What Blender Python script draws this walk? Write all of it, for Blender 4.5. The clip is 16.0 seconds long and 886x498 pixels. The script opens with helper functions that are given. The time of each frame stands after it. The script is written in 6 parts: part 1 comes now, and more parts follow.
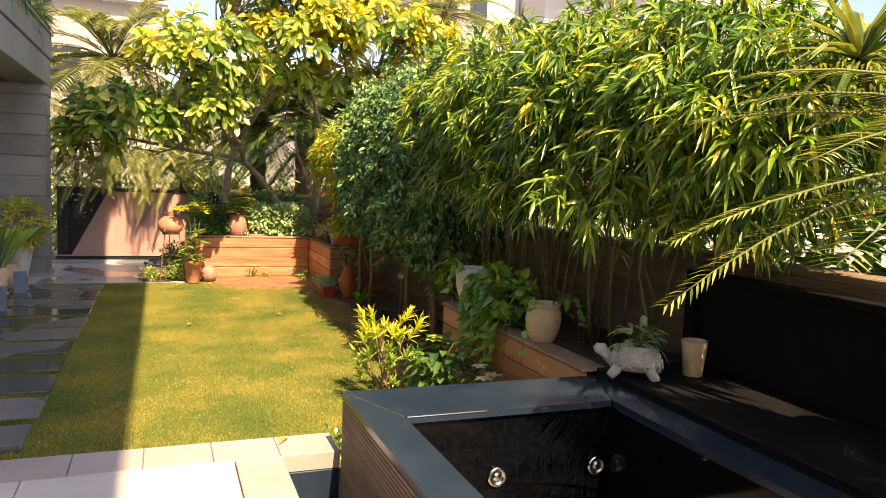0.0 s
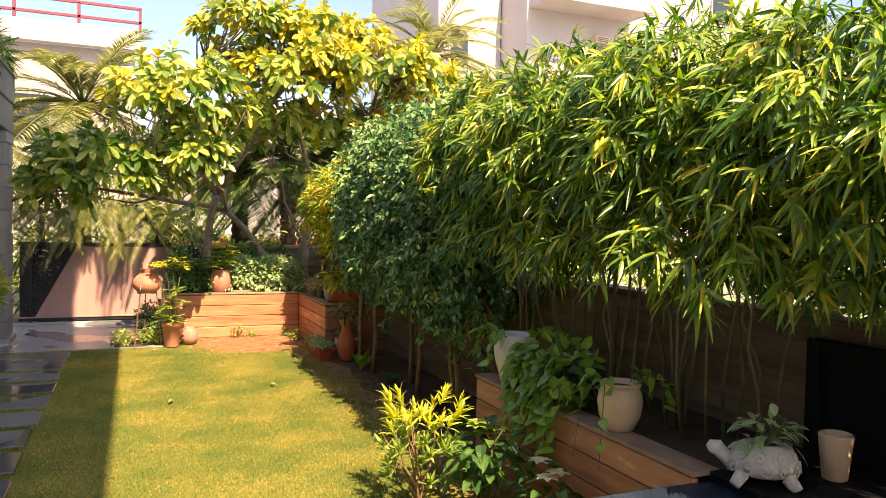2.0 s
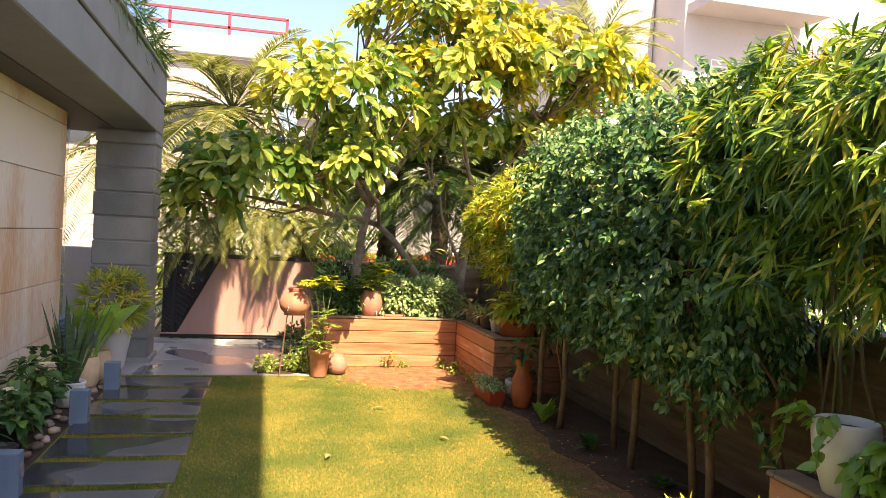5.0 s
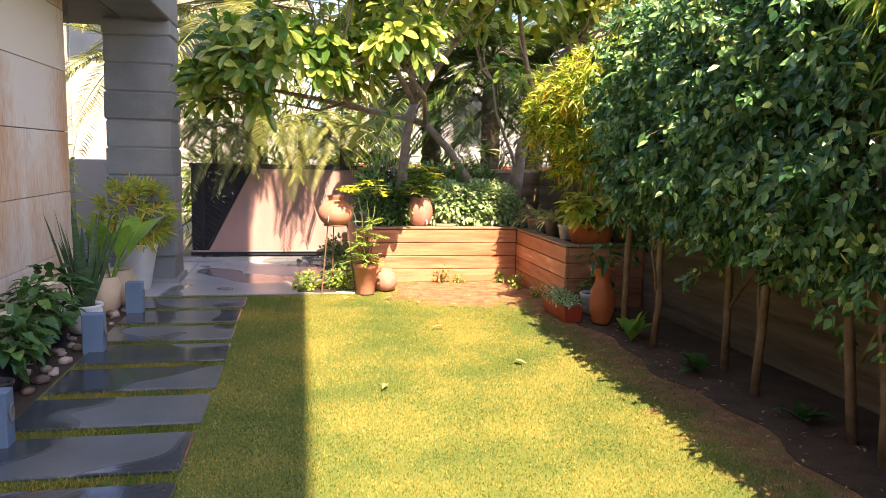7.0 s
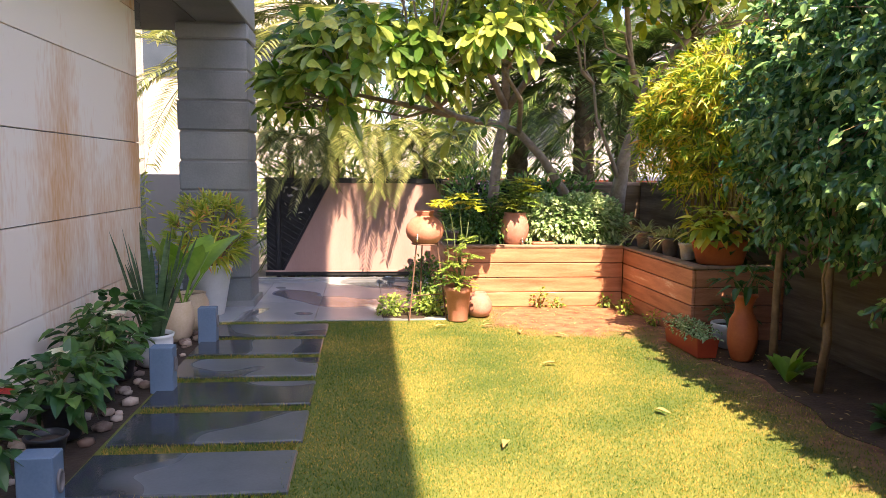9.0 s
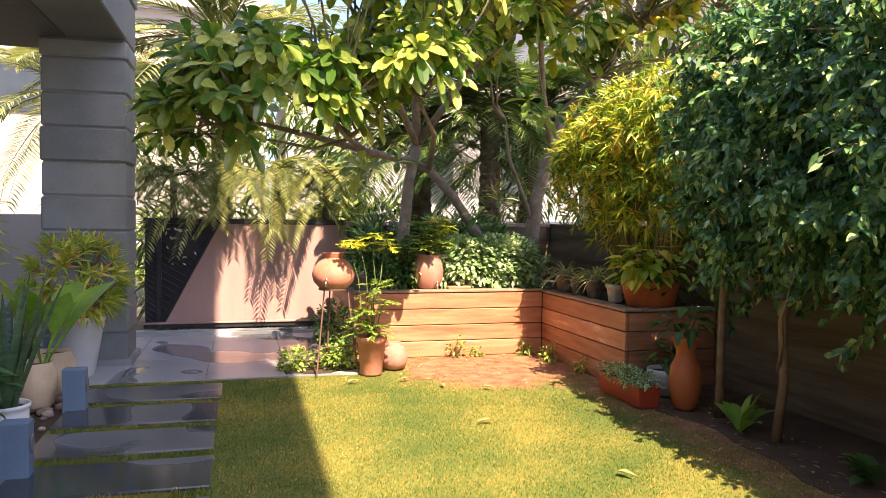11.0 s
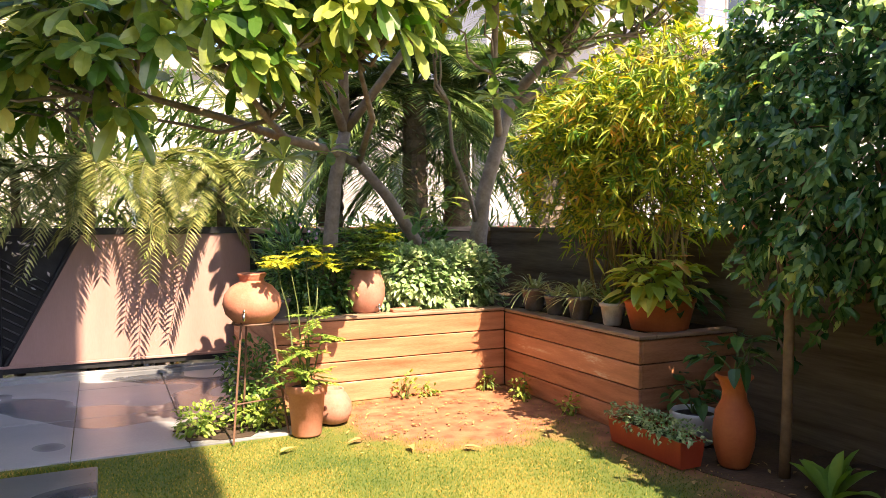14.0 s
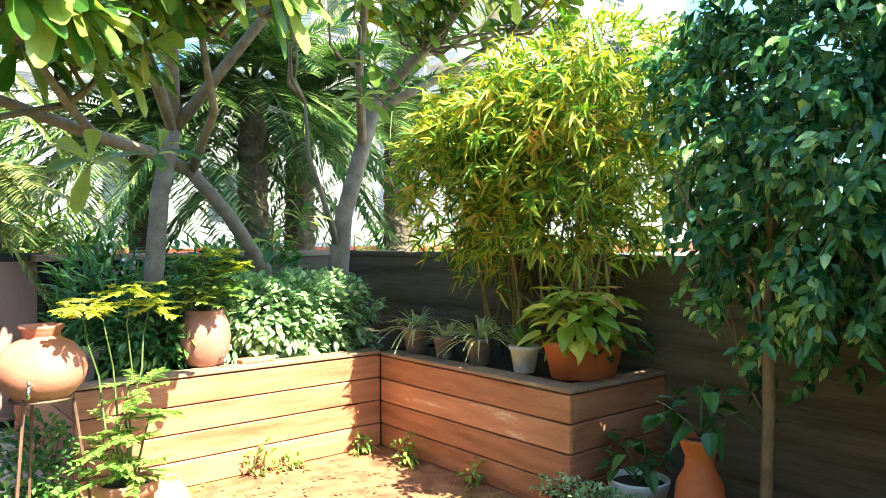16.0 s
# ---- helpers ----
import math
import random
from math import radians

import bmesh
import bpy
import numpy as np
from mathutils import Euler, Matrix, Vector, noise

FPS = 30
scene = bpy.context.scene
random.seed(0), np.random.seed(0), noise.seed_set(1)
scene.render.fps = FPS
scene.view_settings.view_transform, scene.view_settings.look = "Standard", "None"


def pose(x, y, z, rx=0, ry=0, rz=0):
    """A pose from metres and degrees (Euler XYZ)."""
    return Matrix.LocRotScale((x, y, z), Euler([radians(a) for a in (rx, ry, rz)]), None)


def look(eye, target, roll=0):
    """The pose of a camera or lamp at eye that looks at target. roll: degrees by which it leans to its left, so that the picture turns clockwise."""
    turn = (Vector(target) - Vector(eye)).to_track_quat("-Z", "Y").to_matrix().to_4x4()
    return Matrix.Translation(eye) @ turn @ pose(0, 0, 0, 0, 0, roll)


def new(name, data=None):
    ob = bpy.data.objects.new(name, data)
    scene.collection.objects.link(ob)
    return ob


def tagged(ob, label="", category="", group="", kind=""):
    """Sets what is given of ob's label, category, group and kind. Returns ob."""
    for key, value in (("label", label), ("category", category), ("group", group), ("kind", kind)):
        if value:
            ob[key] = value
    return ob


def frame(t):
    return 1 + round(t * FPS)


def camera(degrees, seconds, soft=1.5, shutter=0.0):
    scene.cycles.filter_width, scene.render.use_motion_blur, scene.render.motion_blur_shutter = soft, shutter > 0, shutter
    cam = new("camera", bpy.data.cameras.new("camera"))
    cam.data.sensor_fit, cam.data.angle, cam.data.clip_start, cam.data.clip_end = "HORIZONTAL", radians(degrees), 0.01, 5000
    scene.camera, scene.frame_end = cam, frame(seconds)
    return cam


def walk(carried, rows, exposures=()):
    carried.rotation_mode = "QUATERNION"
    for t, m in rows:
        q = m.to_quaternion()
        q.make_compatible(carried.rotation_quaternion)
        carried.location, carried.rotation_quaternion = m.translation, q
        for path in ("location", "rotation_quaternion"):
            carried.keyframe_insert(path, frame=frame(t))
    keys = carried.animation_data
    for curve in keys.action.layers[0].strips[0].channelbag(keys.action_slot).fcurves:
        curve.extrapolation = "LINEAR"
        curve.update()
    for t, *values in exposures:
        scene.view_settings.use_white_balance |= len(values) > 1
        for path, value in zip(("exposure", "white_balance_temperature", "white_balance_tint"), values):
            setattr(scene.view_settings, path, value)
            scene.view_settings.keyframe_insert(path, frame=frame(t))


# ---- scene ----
cam = camera(61.9, 16.0, 0.55)
PATH = [
    (0, (0.606, 0.185, 1.876), (1.318, 2.044, 1.691), 2.3),
    (0.5, (0.551, 0.41, 1.884), (1.239, 2.278, 1.695), 2.0),
    (1, (0.521, 0.772, 1.916), (1.247, 2.631, 1.784), 1.6),
    (1.5, (0.509, 1.049, 1.908), (1.288, 2.887, 1.798), 1.4),
    (2, (0.547, 1.337, 1.925), (1.322, 3.18, 1.859), 1.2),
    (2.5, (0.526, 1.634, 1.925), (1.297, 3.479, 1.872), 1.5),
    (3, (0.452, 1.916, 1.944), (1.241, 3.753, 1.906), 2.5),
    (3.5, (0.414, 2.197, 1.915), (1.191, 4.039, 1.858), 2.8),
    (4, (0.426, 2.543, 1.947), (1.141, 4.411, 1.903), 2.6),
    (4.5, (0.396, 2.842, 1.932), (0.984, 4.753, 1.904), 2.7),
    (5, (0.325, 3.186, 1.926), (0.794, 5.13, 1.897), 2.9),
    (5.2, (0.314, 3.306, 1.908), (0.729, 5.262, 1.865), 2.6),
    (7.3, (0.352, 4.606, 1.617), (0.719, 6.552, 1.337), 0.9),
    (7.5, (0.322, 4.712, 1.608), (0.658, 6.662, 1.317), 1.1),
    (8, (0.251, 5.009, 1.624), (0.461, 6.985, 1.395), 1.2),
    (8.2, (0.226, 5.104, 1.624), (0.403, 7.084, 1.401), 1.3),
    (10.3, (0.005, 5.911, 1.48), (0.402, 7.867, 1.353), -0.8),
    (10.5, (-0.008, 5.993, 1.483), (0.436, 7.94, 1.377), -0.5),
    (11, (-0.071, 6.168, 1.471), (0.449, 8.097, 1.396), 0.7),
    (11.5, (-0.129, 6.398, 1.498), (0.594, 8.261, 1.402), 0.8),
    (12, (-0.145, 6.633, 1.486), (0.638, 8.469, 1.37), -0.1),
    (12.5, (-0.135, 6.939, 1.516), (0.685, 8.759, 1.399), -0.8),
    (13, (-0.172, 7.247, 1.51), (0.654, 9.066, 1.41), -0.9),
    (13.5, (-0.224, 7.618, 1.545), (0.645, 9.418, 1.469), -0.3),
    (14, (-0.217, 7.947, 1.525), (0.627, 9.759, 1.449), -0.2),
    (14.5, (-0.104, 8.312, 1.567), (0.749, 10.12, 1.515), -0.4),
    (15, (-0.064, 8.624, 1.582), (0.845, 10.405, 1.549), -0.2),
    (15.5, (-0.021, 8.932, 1.613), (1.094, 10.592, 1.6), -0.5),
    (16, (0.01, 9.243, 1.568), (1.274, 10.793, 1.54), -0.3),
]
walk(cam, [(t, look(eye, target, roll)) for t, eye, target, roll in PATH],
     [(0, 1.62, 7000, 21), (5, 1.78, 6650, 22), (5.2, 1.78, 6650, 22), (7.4, 2.12, 6050, 24), (8.2, 2.12, 6050, 24), (10.4, 1.9, 6000, 24), (14, 1.98, 6050, 21), (15, 2.02, 5950, 13),
      (15.5, 2.28, 5600, 4), (16, 2.6, 4950, -4)])

# ---- world and sun ----
SUN = Vector((0.12, -1.0, 1.32)).normalized()
world = bpy.data.worlds.new("sky")
scene.world = world
world.use_nodes = True
wn = world.node_tree
sky = wn.nodes.new("ShaderNodeTexSky")
sky.sky_type, sky.sun_disc = "NISHITA", False
sky.sun_elevation = math.asin(SUN.z)
sky.sun_rotation = math.atan2(SUN.x, SUN.y)
sky.air_density, sky.dust_density, sky.ozone_density = 1.0, 2.0, 1.0
wn.links.new(sky.outputs[0], wn.nodes["Background"].inputs[0])
wn.nodes["Background"].inputs[1].default_value = 0.102
sun_data = bpy.data.lights.new("sun", "SUN")
sun_data.energy, sun_data.angle, sun_data.color = 5.0, radians(0.25), (1.0, 0.77, 0.46)
sun_ob = new("sun", sun_data)
sun_ob.matrix_world = look((0, -8, 30), Vector((0, -8, 30)) - SUN)

# ---- materials ----


def rgb(c):
    return (*c, 1.0)


def mat(name, a, b, scale=6.0, rough=0.6, bump=0.2, fine=60.0, metal=0.0, island=False, obj_random=0.0, spec=0.5,
        stretch=(1, 1, 1), coord="Object", wet=None, leaf=0.0, c=None, coat=0.0):
    """Two colours mixed by broad and fine noise, with bump; leaves get light through them."""
    m = bpy.data.materials.new(name)
    m.use_nodes = True
    n, l = m.node_tree.nodes, m.node_tree.links
    p = n["Principled BSDF"]
    tc = n.new("ShaderNodeTexCoord")
    mp = n.new("ShaderNodeMapping")
    mp.inputs["Scale"].default_value = stretch
    l.new(tc.outputs[coord], mp.inputs[0])
    n1 = n.new("ShaderNodeTexNoise")
    n1.inputs["Scale"].default_value, n1.inputs["Detail"].default_value = scale, 5
    n2 = n.new("ShaderNodeTexNoise")
    n2.inputs["Scale"].default_value, n2.inputs["Detail"].default_value = fine, 3
    l.new(mp.outputs[0], n1.inputs[0])
    l.new(mp.outputs[0], n2.inputs[0])
    add = n.new("ShaderNodeMath")
    add.operation = "MULTIPLY_ADD"
    add.inputs[1].default_value = 0.4
    l.new(n2.outputs[0], add.inputs[0])
    sub = n.new("ShaderNodeMath")
    sub.operation = "MULTIPLY_ADD"
    sub.inputs[1].default_value, sub.inputs[2].default_value = 1.1, -0.25
    l.new(n1.outputs[0], sub.inputs[0])
    l.new(sub.outputs[0], add.inputs[2])
    last = add.outputs[0]
    if island or obj_random:
        src = n.new("ShaderNodeNewGeometry").outputs["Random Per Island"] if island else n.new("ShaderNodeObjectInfo").outputs["Random"]
        mix = n.new("ShaderNodeMath")
        mix.operation = "MULTIPLY_ADD"
        mix.inputs[1].default_value = 0.9 if island else obj_random
        l.new(src, mix.inputs[0])
        off = n.new("ShaderNodeMath")
        off.operation = "SUBTRACT"
        off.inputs[1].default_value = 0.45 if island else obj_random / 2
        l.new(last, off.inputs[0])
        l.new(off.outputs[0], mix.inputs[2])
        last = mix.outputs[0]
    ramp = n.new("ShaderNodeValToRGB")
    ramp.color_ramp.elements[0].position, ramp.color_ramp.elements[1].position = 0.2, 0.85
    ramp.color_ramp.elements[0].color, ramp.color_ramp.elements[1].color = rgb(a), rgb(b)
    if c:
        e = ramp.color_ramp.elements.new(0.97)
        e.color = rgb(c)
    l.new(last, ramp.inputs[0])
    l.new(ramp.outputs[0], p.inputs["Base Color"])
    p.inputs["Roughness"].default_value = rough
    p.inputs["Metallic"].default_value = metal
    p.inputs["Specular IOR Level"].default_value = spec
    p.inputs["Coat Weight"].default_value = coat
    if wet:
        nw = n.new("ShaderNodeTexNoise")
        nw.inputs["Scale"].default_value, nw.inputs["Detail"].default_value = wet[0], 1
        l.new(tc.outputs[coord], nw.inputs[0])
        wr = n.new("ShaderNodeMapRange")
        wr.inputs["From Min"].default_value, wr.inputs["From Max"].default_value = wet[1], wet[1] + 0.03
        wr.inputs["To Min"].default_value, wr.inputs["To Max"].default_value = rough, 0.04
        l.new(nw.outputs[0], wr.inputs[0])
        l.new(wr.outputs[0], p.inputs["Roughness"])
        dk = n.new("ShaderNodeMapRange")
        dk.inputs["From Min"].default_value, dk.inputs["From Max"].default_value = wet[1], wet[1] + 0.03
        dk.inputs["To Min"].default_value, dk.inputs["To Max"].default_value = 0.0, 0.8
        l.new(nw.outputs[0], dk.inputs[0])
        mx = n.new("ShaderNodeMix")
        mx.data_type, mx.blend_type = "RGBA", "MULTIPLY"
        l.new(dk.outputs[0], mx.inputs[0])
        l.new(ramp.outputs[0], mx.inputs[6])
        mx.inputs[7].default_value = (0.35, 0.36, 0.38, 1)
        l.new(mx.outputs[2], p.inputs["Base Color"])
    if bump:
        bp = n.new("ShaderNodeBump")
        bp.inputs["Strength"].default_value, bp.inputs["Distance"].default_value = bump, 0.02
        l.new(add.outputs[0], bp.inputs["Height"])
        l.new(bp.outputs[0], p.inputs["Normal"])
    if leaf:
        tr = n.new("ShaderNodeBsdfTranslucent")
        hs = n.new("ShaderNodeHueSaturation")
        hs.inputs["Saturation"].default_value, hs.inputs["Value"].default_value = 1.15, 1.5
        l.new(ramp.outputs[0], hs.inputs["Color"])
        l.new(hs.outputs[0], tr.inputs[0])
        ms = n.new("ShaderNodeMixShader")
        ms.inputs[0].default_value = leaf
        l.new(p.outputs[0], ms.inputs[1])
        l.new(tr.outputs[0], ms.inputs[2])
        l.new(ms.outputs[0], n["Material Output"].inputs[0])
    return m


def plain_glass(name, colour, rough=0.0):
    m = bpy.data.materials.new(name)
    m.use_nodes = True
    p = m.node_tree.nodes["Principled BSDF"]
    p.inputs["Base Color"].default_value = rgb(colour)
    p.inputs["Roughness"].default_value, p.inputs["Transmission Weight"].default_value, p.inputs["IOR"].default_value = rough, 1.0, 1.45
    return m


M_LAWN = mat("lawn", (0.045, 0.09, 0.010), (0.21, 0.20, 0.030), 1.3, 0.9, 0.5, 90, c=(0.36, 0.28, 0.07))
# the lawn is worn to red soil in front of the planter, with a ragged edge
_n, _l = M_LAWN.node_tree.nodes, M_LAWN.node_tree.links
_tc = _n.new("ShaderNodeTexCoord")
_mp = _n.new("ShaderNodeMapping")
_mp.inputs["Location"].default_value = (-2.35 / 1.05, -13.25 / 1.0, 0)
_mp.inputs["Scale"].default_value = (1 / 1.05, 1 / 1.0, 0)
_len = _n.new("ShaderNodeVectorMath")
_len.operation = "LENGTH"
_nz = _n.new("ShaderNodeTexNoise")
_nz.inputs["Scale"].default_value, _nz.inputs["Detail"].default_value = 4.0, 8
_ad = _n.new("ShaderNodeMath")
_ad.operation = "MULTIPLY_ADD"
_ad.inputs[1].default_value = 1.1
_mr = _n.new("ShaderNodeMapRange")
_mr.inputs["From Min"].default_value, _mr.inputs["From Max"].default_value = 1.62, 1.35
_mx = _n.new("ShaderNodeMix")
_mx.data_type = "RGBA"
_sr = _n.new("ShaderNodeValToRGB")
_sr.color_ramp.elements[0].color, _sr.color_ramp.elements[1].color = (0.15, 0.06, 0.028, 1), (0.40, 0.19, 0.095, 1)
_sr.color_ramp.elements[0].position, _sr.color_ramp.elements[1].position = 0.3, 0.75
_ns = _n.new("ShaderNodeTexNoise")
_ns.inputs["Scale"].default_value, _ns.inputs["Detail"].default_value = 7.0, 4
_l.new(_tc.outputs["Object"], _mp.inputs[0])
_l.new(_mp.outputs[0], _len.inputs[0])
_l.new(_tc.outputs["Object"], _nz.inputs[0])
_l.new(_tc.outputs["Object"], _ns.inputs[0])
_l.new(_nz.outputs[0], _ad.inputs[0])
_l.new(_len.outputs["Value"], _ad.inputs[2])
_l.new(_ad.outputs[0], _mr.inputs[0])
# and fades to bare brown earth along the hedge
_sx = _n.new("ShaderNodeSeparateXYZ")
_l.new(_tc.outputs["Object"], _sx.inputs[0])
_ed = _n.new("ShaderNodeMath")
_ed.operation = "MULTIPLY_ADD"
_ed.inputs[1].default_value = 1.3
_l.new(_nz.outputs[0], _ed.inputs[0])
_l.new(_sx.outputs[0], _ed.inputs[2])
_er = _n.new("ShaderNodeMapRange")
_er.inputs["From Min"].default_value, _er.inputs["From Max"].default_value = 3.25, 3.80
_l.new(_ed.outputs[0], _er.inputs[0])
_big = _n.new("ShaderNodeMath")
_big.operation = "MAXIMUM"
_l.new(_mr.outputs[0], _big.inputs[0])
_l.new(_er.outputs[0], _big.inputs[1])
_l.new(_big.outputs[0], _mx.inputs[0])
_p = _n["Principled BSDF"]
_l.new(_p.inputs["Base Color"].links[0].from_socket, _mx.inputs[6])
_l.new(_ns.outputs[0], _sr.inputs[0])
_l.new(_sr.outputs[0], _mx.inputs[7])
_l.new(_mx.outputs[2], _p.inputs["Base Color"])
M_BLADE = mat("grass_blade", (0.040, 0.105, 0.009), (0.240, 0.247, 0.030), 1.3, 0.7, 0, 30, island=True, leaf=0.30, c=(0.60, 0.38, 0.11))
M_BLADE.node_tree.nodes["Color Ramp"].color_ramp.elements[1].position = 0.72
M_BLADE.node_tree.nodes["Color Ramp"].color_ramp.elements[2].position = 0.94
M_DARKSOIL = mat("damp_soil", (0.025, 0.016, 0.010), (0.07, 0.045, 0.028), 5, 0.95, 0.7, 40)
M_BED = mat("bed_soil", (0.045, 0.026, 0.015), (0.13, 0.075, 0.040), 5, 0.95, 0.7, 40)
M_GROUND = mat("street_ground", (0.16, 0.15, 0.13), (0.30, 0.28, 0.25), 0.7, 0.9, 0.3, 20)
M_STEP = mat("wet_slate", (0.075, 0.087, 0.098), (0.14, 0.152, 0.165), 3, 0.30, 0.06, 70, obj_random=0.4, wet=(0.9, 0.46), coord="Object")
M_PAVE = mat("forecourt_stone", (0.25, 0.27, 0.30), (0.40, 0.41, 0.43), 2, 0.32, 0.1, 60, obj_random=0.25, wet=(1.1, 0.52))
M_DECK = mat("deck_stone", (0.40, 0.37, 0.34), (0.58, 0.55, 0.50), 2.5, 0.5, 0.1, 60, obj_random=0.25)
M_BORDER = mat("deck_border", (0.30, 0.26, 0.24), (0.42, 0.37, 0.34), 3, 0.5, 0.15, 60, obj_random=0.2)
M_WOOD = mat("teak_board", (0.25, 0.095, 0.040), (0.55, 0.27, 0.145), 2.2, 0.55, 0.2, 25, obj_random=0.5, stretch=(1.0, 1.0, 8), c=(0.70, 0.56, 0.40))
M_CAP = mat("weathered_cap", (0.20, 0.13, 0.085), (0.40, 0.28, 0.19), 3, 0.7, 0.25, 40, stretch=(2, 2, 6))
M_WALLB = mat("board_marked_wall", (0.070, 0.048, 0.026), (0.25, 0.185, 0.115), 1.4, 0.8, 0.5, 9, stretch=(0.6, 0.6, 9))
M_TERRA = mat("terracotta", (0.38, 0.135, 0.078), (0.60, 0.26, 0.175), 5, 0.7, 0.2, 60, obj_random=0.4, c=(0.62, 0.40, 0.28))
M_FADED = mat("faded_terracotta", (0.36, 0.15, 0.10), (0.50, 0.26, 0.20), 7, 0.75, 0.2, 60, c=(0.60, 0.40, 0.33))
M_ORANGE = mat("orange_terracotta", (0.40, 0.10, 0.028), (0.58, 0.18, 0.055), 4, 0.55, 0.12, 50, obj_random=0.2)
M_REDPOT = mat("red_plastic", (0.34, 0.045, 0.018), (0.48, 0.08, 0.03), 3, 0.45, 0.05, 50)
M_CREAM = mat("cream_ceramic", (0.52, 0.38, 0.22), (0.74, 0.60, 0.42), 5, 0.4, 0.1, 60, c=(0.8, 0.7, 0.5))
M_WHITE = mat("white_glaze", (0.66, 0.66, 0.64), (0.82, 0.82, 0.80), 4, 0.35, 0.05, 50)
M_TURTLE = mat("whitewashed_stone", (0.42, 0.40, 0.36), (0.72, 0.70, 0.66), 14, 0.75, 0.4, 90)
M_GREYPOT = mat("grey_plastic", (0.10, 0.09, 0.085), (0.22, 0.20, 0.19), 8, 0.6, 0.1, 60, obj_random=0.3)
M_BLACKPOT = mat("black_plastic", (0.012, 0.013, 0.015), (0.035, 0.037, 0.042), 6, 0.5, 0.1, 60)
# near-black base colour carries the deep shade beside the pool
M_BOARD_SHADE = mat("shade_black_board", (0.0020, 0.0020, 0.0025), (0.0060, 0.0060, 0.0070), 6, 0.75, 0.1, 60, spec=0.2)
M_BOLLARD = mat("blue_grey_paint", (0.10, 0.16, 0.24), (0.17, 0.24, 0.34), 5, 0.5, 0.08, 70)
M_GATE = mat("brown_gate_paint", (0.36, 0.22, 0.20), (0.46, 0.30, 0.27), 1.3, 0.55, 0.04, 30, stretch=(3, 3, 0.6))
M_IRON = mat("dark_iron", (0.016, 0.017, 0.020), (0.045, 0.045, 0.05), 8, 0.5, 0.1, 60, metal=0.4)
M_RUST = mat("rusty_iron", (0.10, 0.055, 0.035), (0.22, 0.12, 0.08), 10, 0.7, 0.2, 60)
M_CHROME = mat("steel", (0.55, 0.55, 0.55), (0.75, 0.75, 0.75), 5, 0.2, 0.0, 60, metal=1.0)
M_SAND = mat("sandstone_cladding", (0.70, 0.38, 0.17), (0.90, 0.77, 0.64), 0.6, 0.6, 0.06, 14, obj_random=0.25, stretch=(1, 2.2, 0.55), coord="Object")
M_SAND.node_tree.nodes["Color Ramp"].color_ramp.elements[1].position = 0.50
M_COLUMN = mat("grey_stone_course", (0.17, 0.18, 0.18), (0.29, 0.295, 0.29), 2, 0.7, 0.3, 50, obj_random=0.4)
M_BEAM = mat("fair_concrete", (0.17, 0.17, 0.165), (0.27, 0.27, 0.26), 1.2, 0.75, 0.15, 40)
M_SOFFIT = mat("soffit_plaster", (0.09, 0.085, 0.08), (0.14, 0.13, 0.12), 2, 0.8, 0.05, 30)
M_RENDER = mat("white_render", (0.42, 0.40, 0.39), (0.52, 0.49, 0.48), 0.5, 0.85, 0.05, 10)
M_CREAMW = mat("cream_render", (0.36, 0.32, 0.28), (0.46, 0.42, 0.38), 0.6, 0.85, 0.05, 10)
# kept pale so that the unseen rear block bounces some fill light
M_BOUNCE = mat("pale_bounce_render", (0.62, 0.60, 0.57), (0.74, 0.72, 0.69), 0.6, 0.85, 0.05, 10)
M_MAROON = mat("maroon_paint", (0.180, 0.030, 0.054), (0.252, 0.054, 0.084), 3, 0.5, 0.02, 30)
M_DARKGLASS = mat("dark_window", (0.02, 0.025, 0.03), (0.05, 0.06, 0.07), 1, 0.08, 0, 30)
M_GRANITE = mat("black_granite", (0.0012, 0.0016, 0.0024), (0.004, 0.005, 0.007), 30, 0.07, 0.0, 160, spec=0.12)
# dark slate with the blue of the reflected sky mixed into its colour
M_RIM = mat("sky_tinted_rim_slate", (0.010, 0.020, 0.038), (0.022, 0.036, 0.060), 4, 0.2, 0.05, 80)
M_SLAT = mat("ribbed_cladding", (0.13, 0.085, 0.06), (0.25, 0.17, 0.12), 4, 0.6, 0.1, 50, obj_random=0.3, stretch=(4, 1, 4))
M_BARK = mat("grey_bark", (0.14, 0.105, 0.075), (0.36, 0.29, 0.22), 9, 0.85, 0.5, 45)
M_DARKBARK = mat("palm_bark", (0.06, 0.045, 0.03), (0.20, 0.15, 0.10), 10, 0.9, 0.6, 40)
M_FICBARK = mat("ficus_bark", (0.14, 0.085, 0.045), (0.30, 0.19, 0.10), 8, 0.8, 0.3, 40)
M_CULM = mat("bamboo_culm", (0.06, 0.055, 0.022), (0.17, 0.14, 0.055), 6, 0.5, 0.1, 40, island=True)
M_CULMG = mat("golden_culm", (0.16, 0.13, 0.03), (0.42, 0.30, 0.08), 6, 0.45, 0.1, 40, obj_random=0.5)
M_STEMG = mat("green_stem", (0.06, 0.10, 0.02), (0.16, 0.19, 0.06), 8, 0.6, 0.1, 40)
M_PEBBLE = mat("river_pebble", (0.16, 0.10, 0.07), (0.45, 0.36, 0.29), 9, 0.6, 0.2, 50, island=True)
M_LTREE = mat("leathery_leaf", (0.065, 0.145, 0.020), (0.40, 0.46, 0.10), 2, 0.28, 0.0, 20, island=True, leaf=0.42, c=(0.58, 0.56, 0.13))
M_LTREEY = mat("yellowing_leaf", (0.22, 0.25, 0.018), (0.60, 0.51, 0.055), 2, 0.35, 0.0, 20, island=True, leaf=0.35, c=(0.62, 0.46, 0.03))
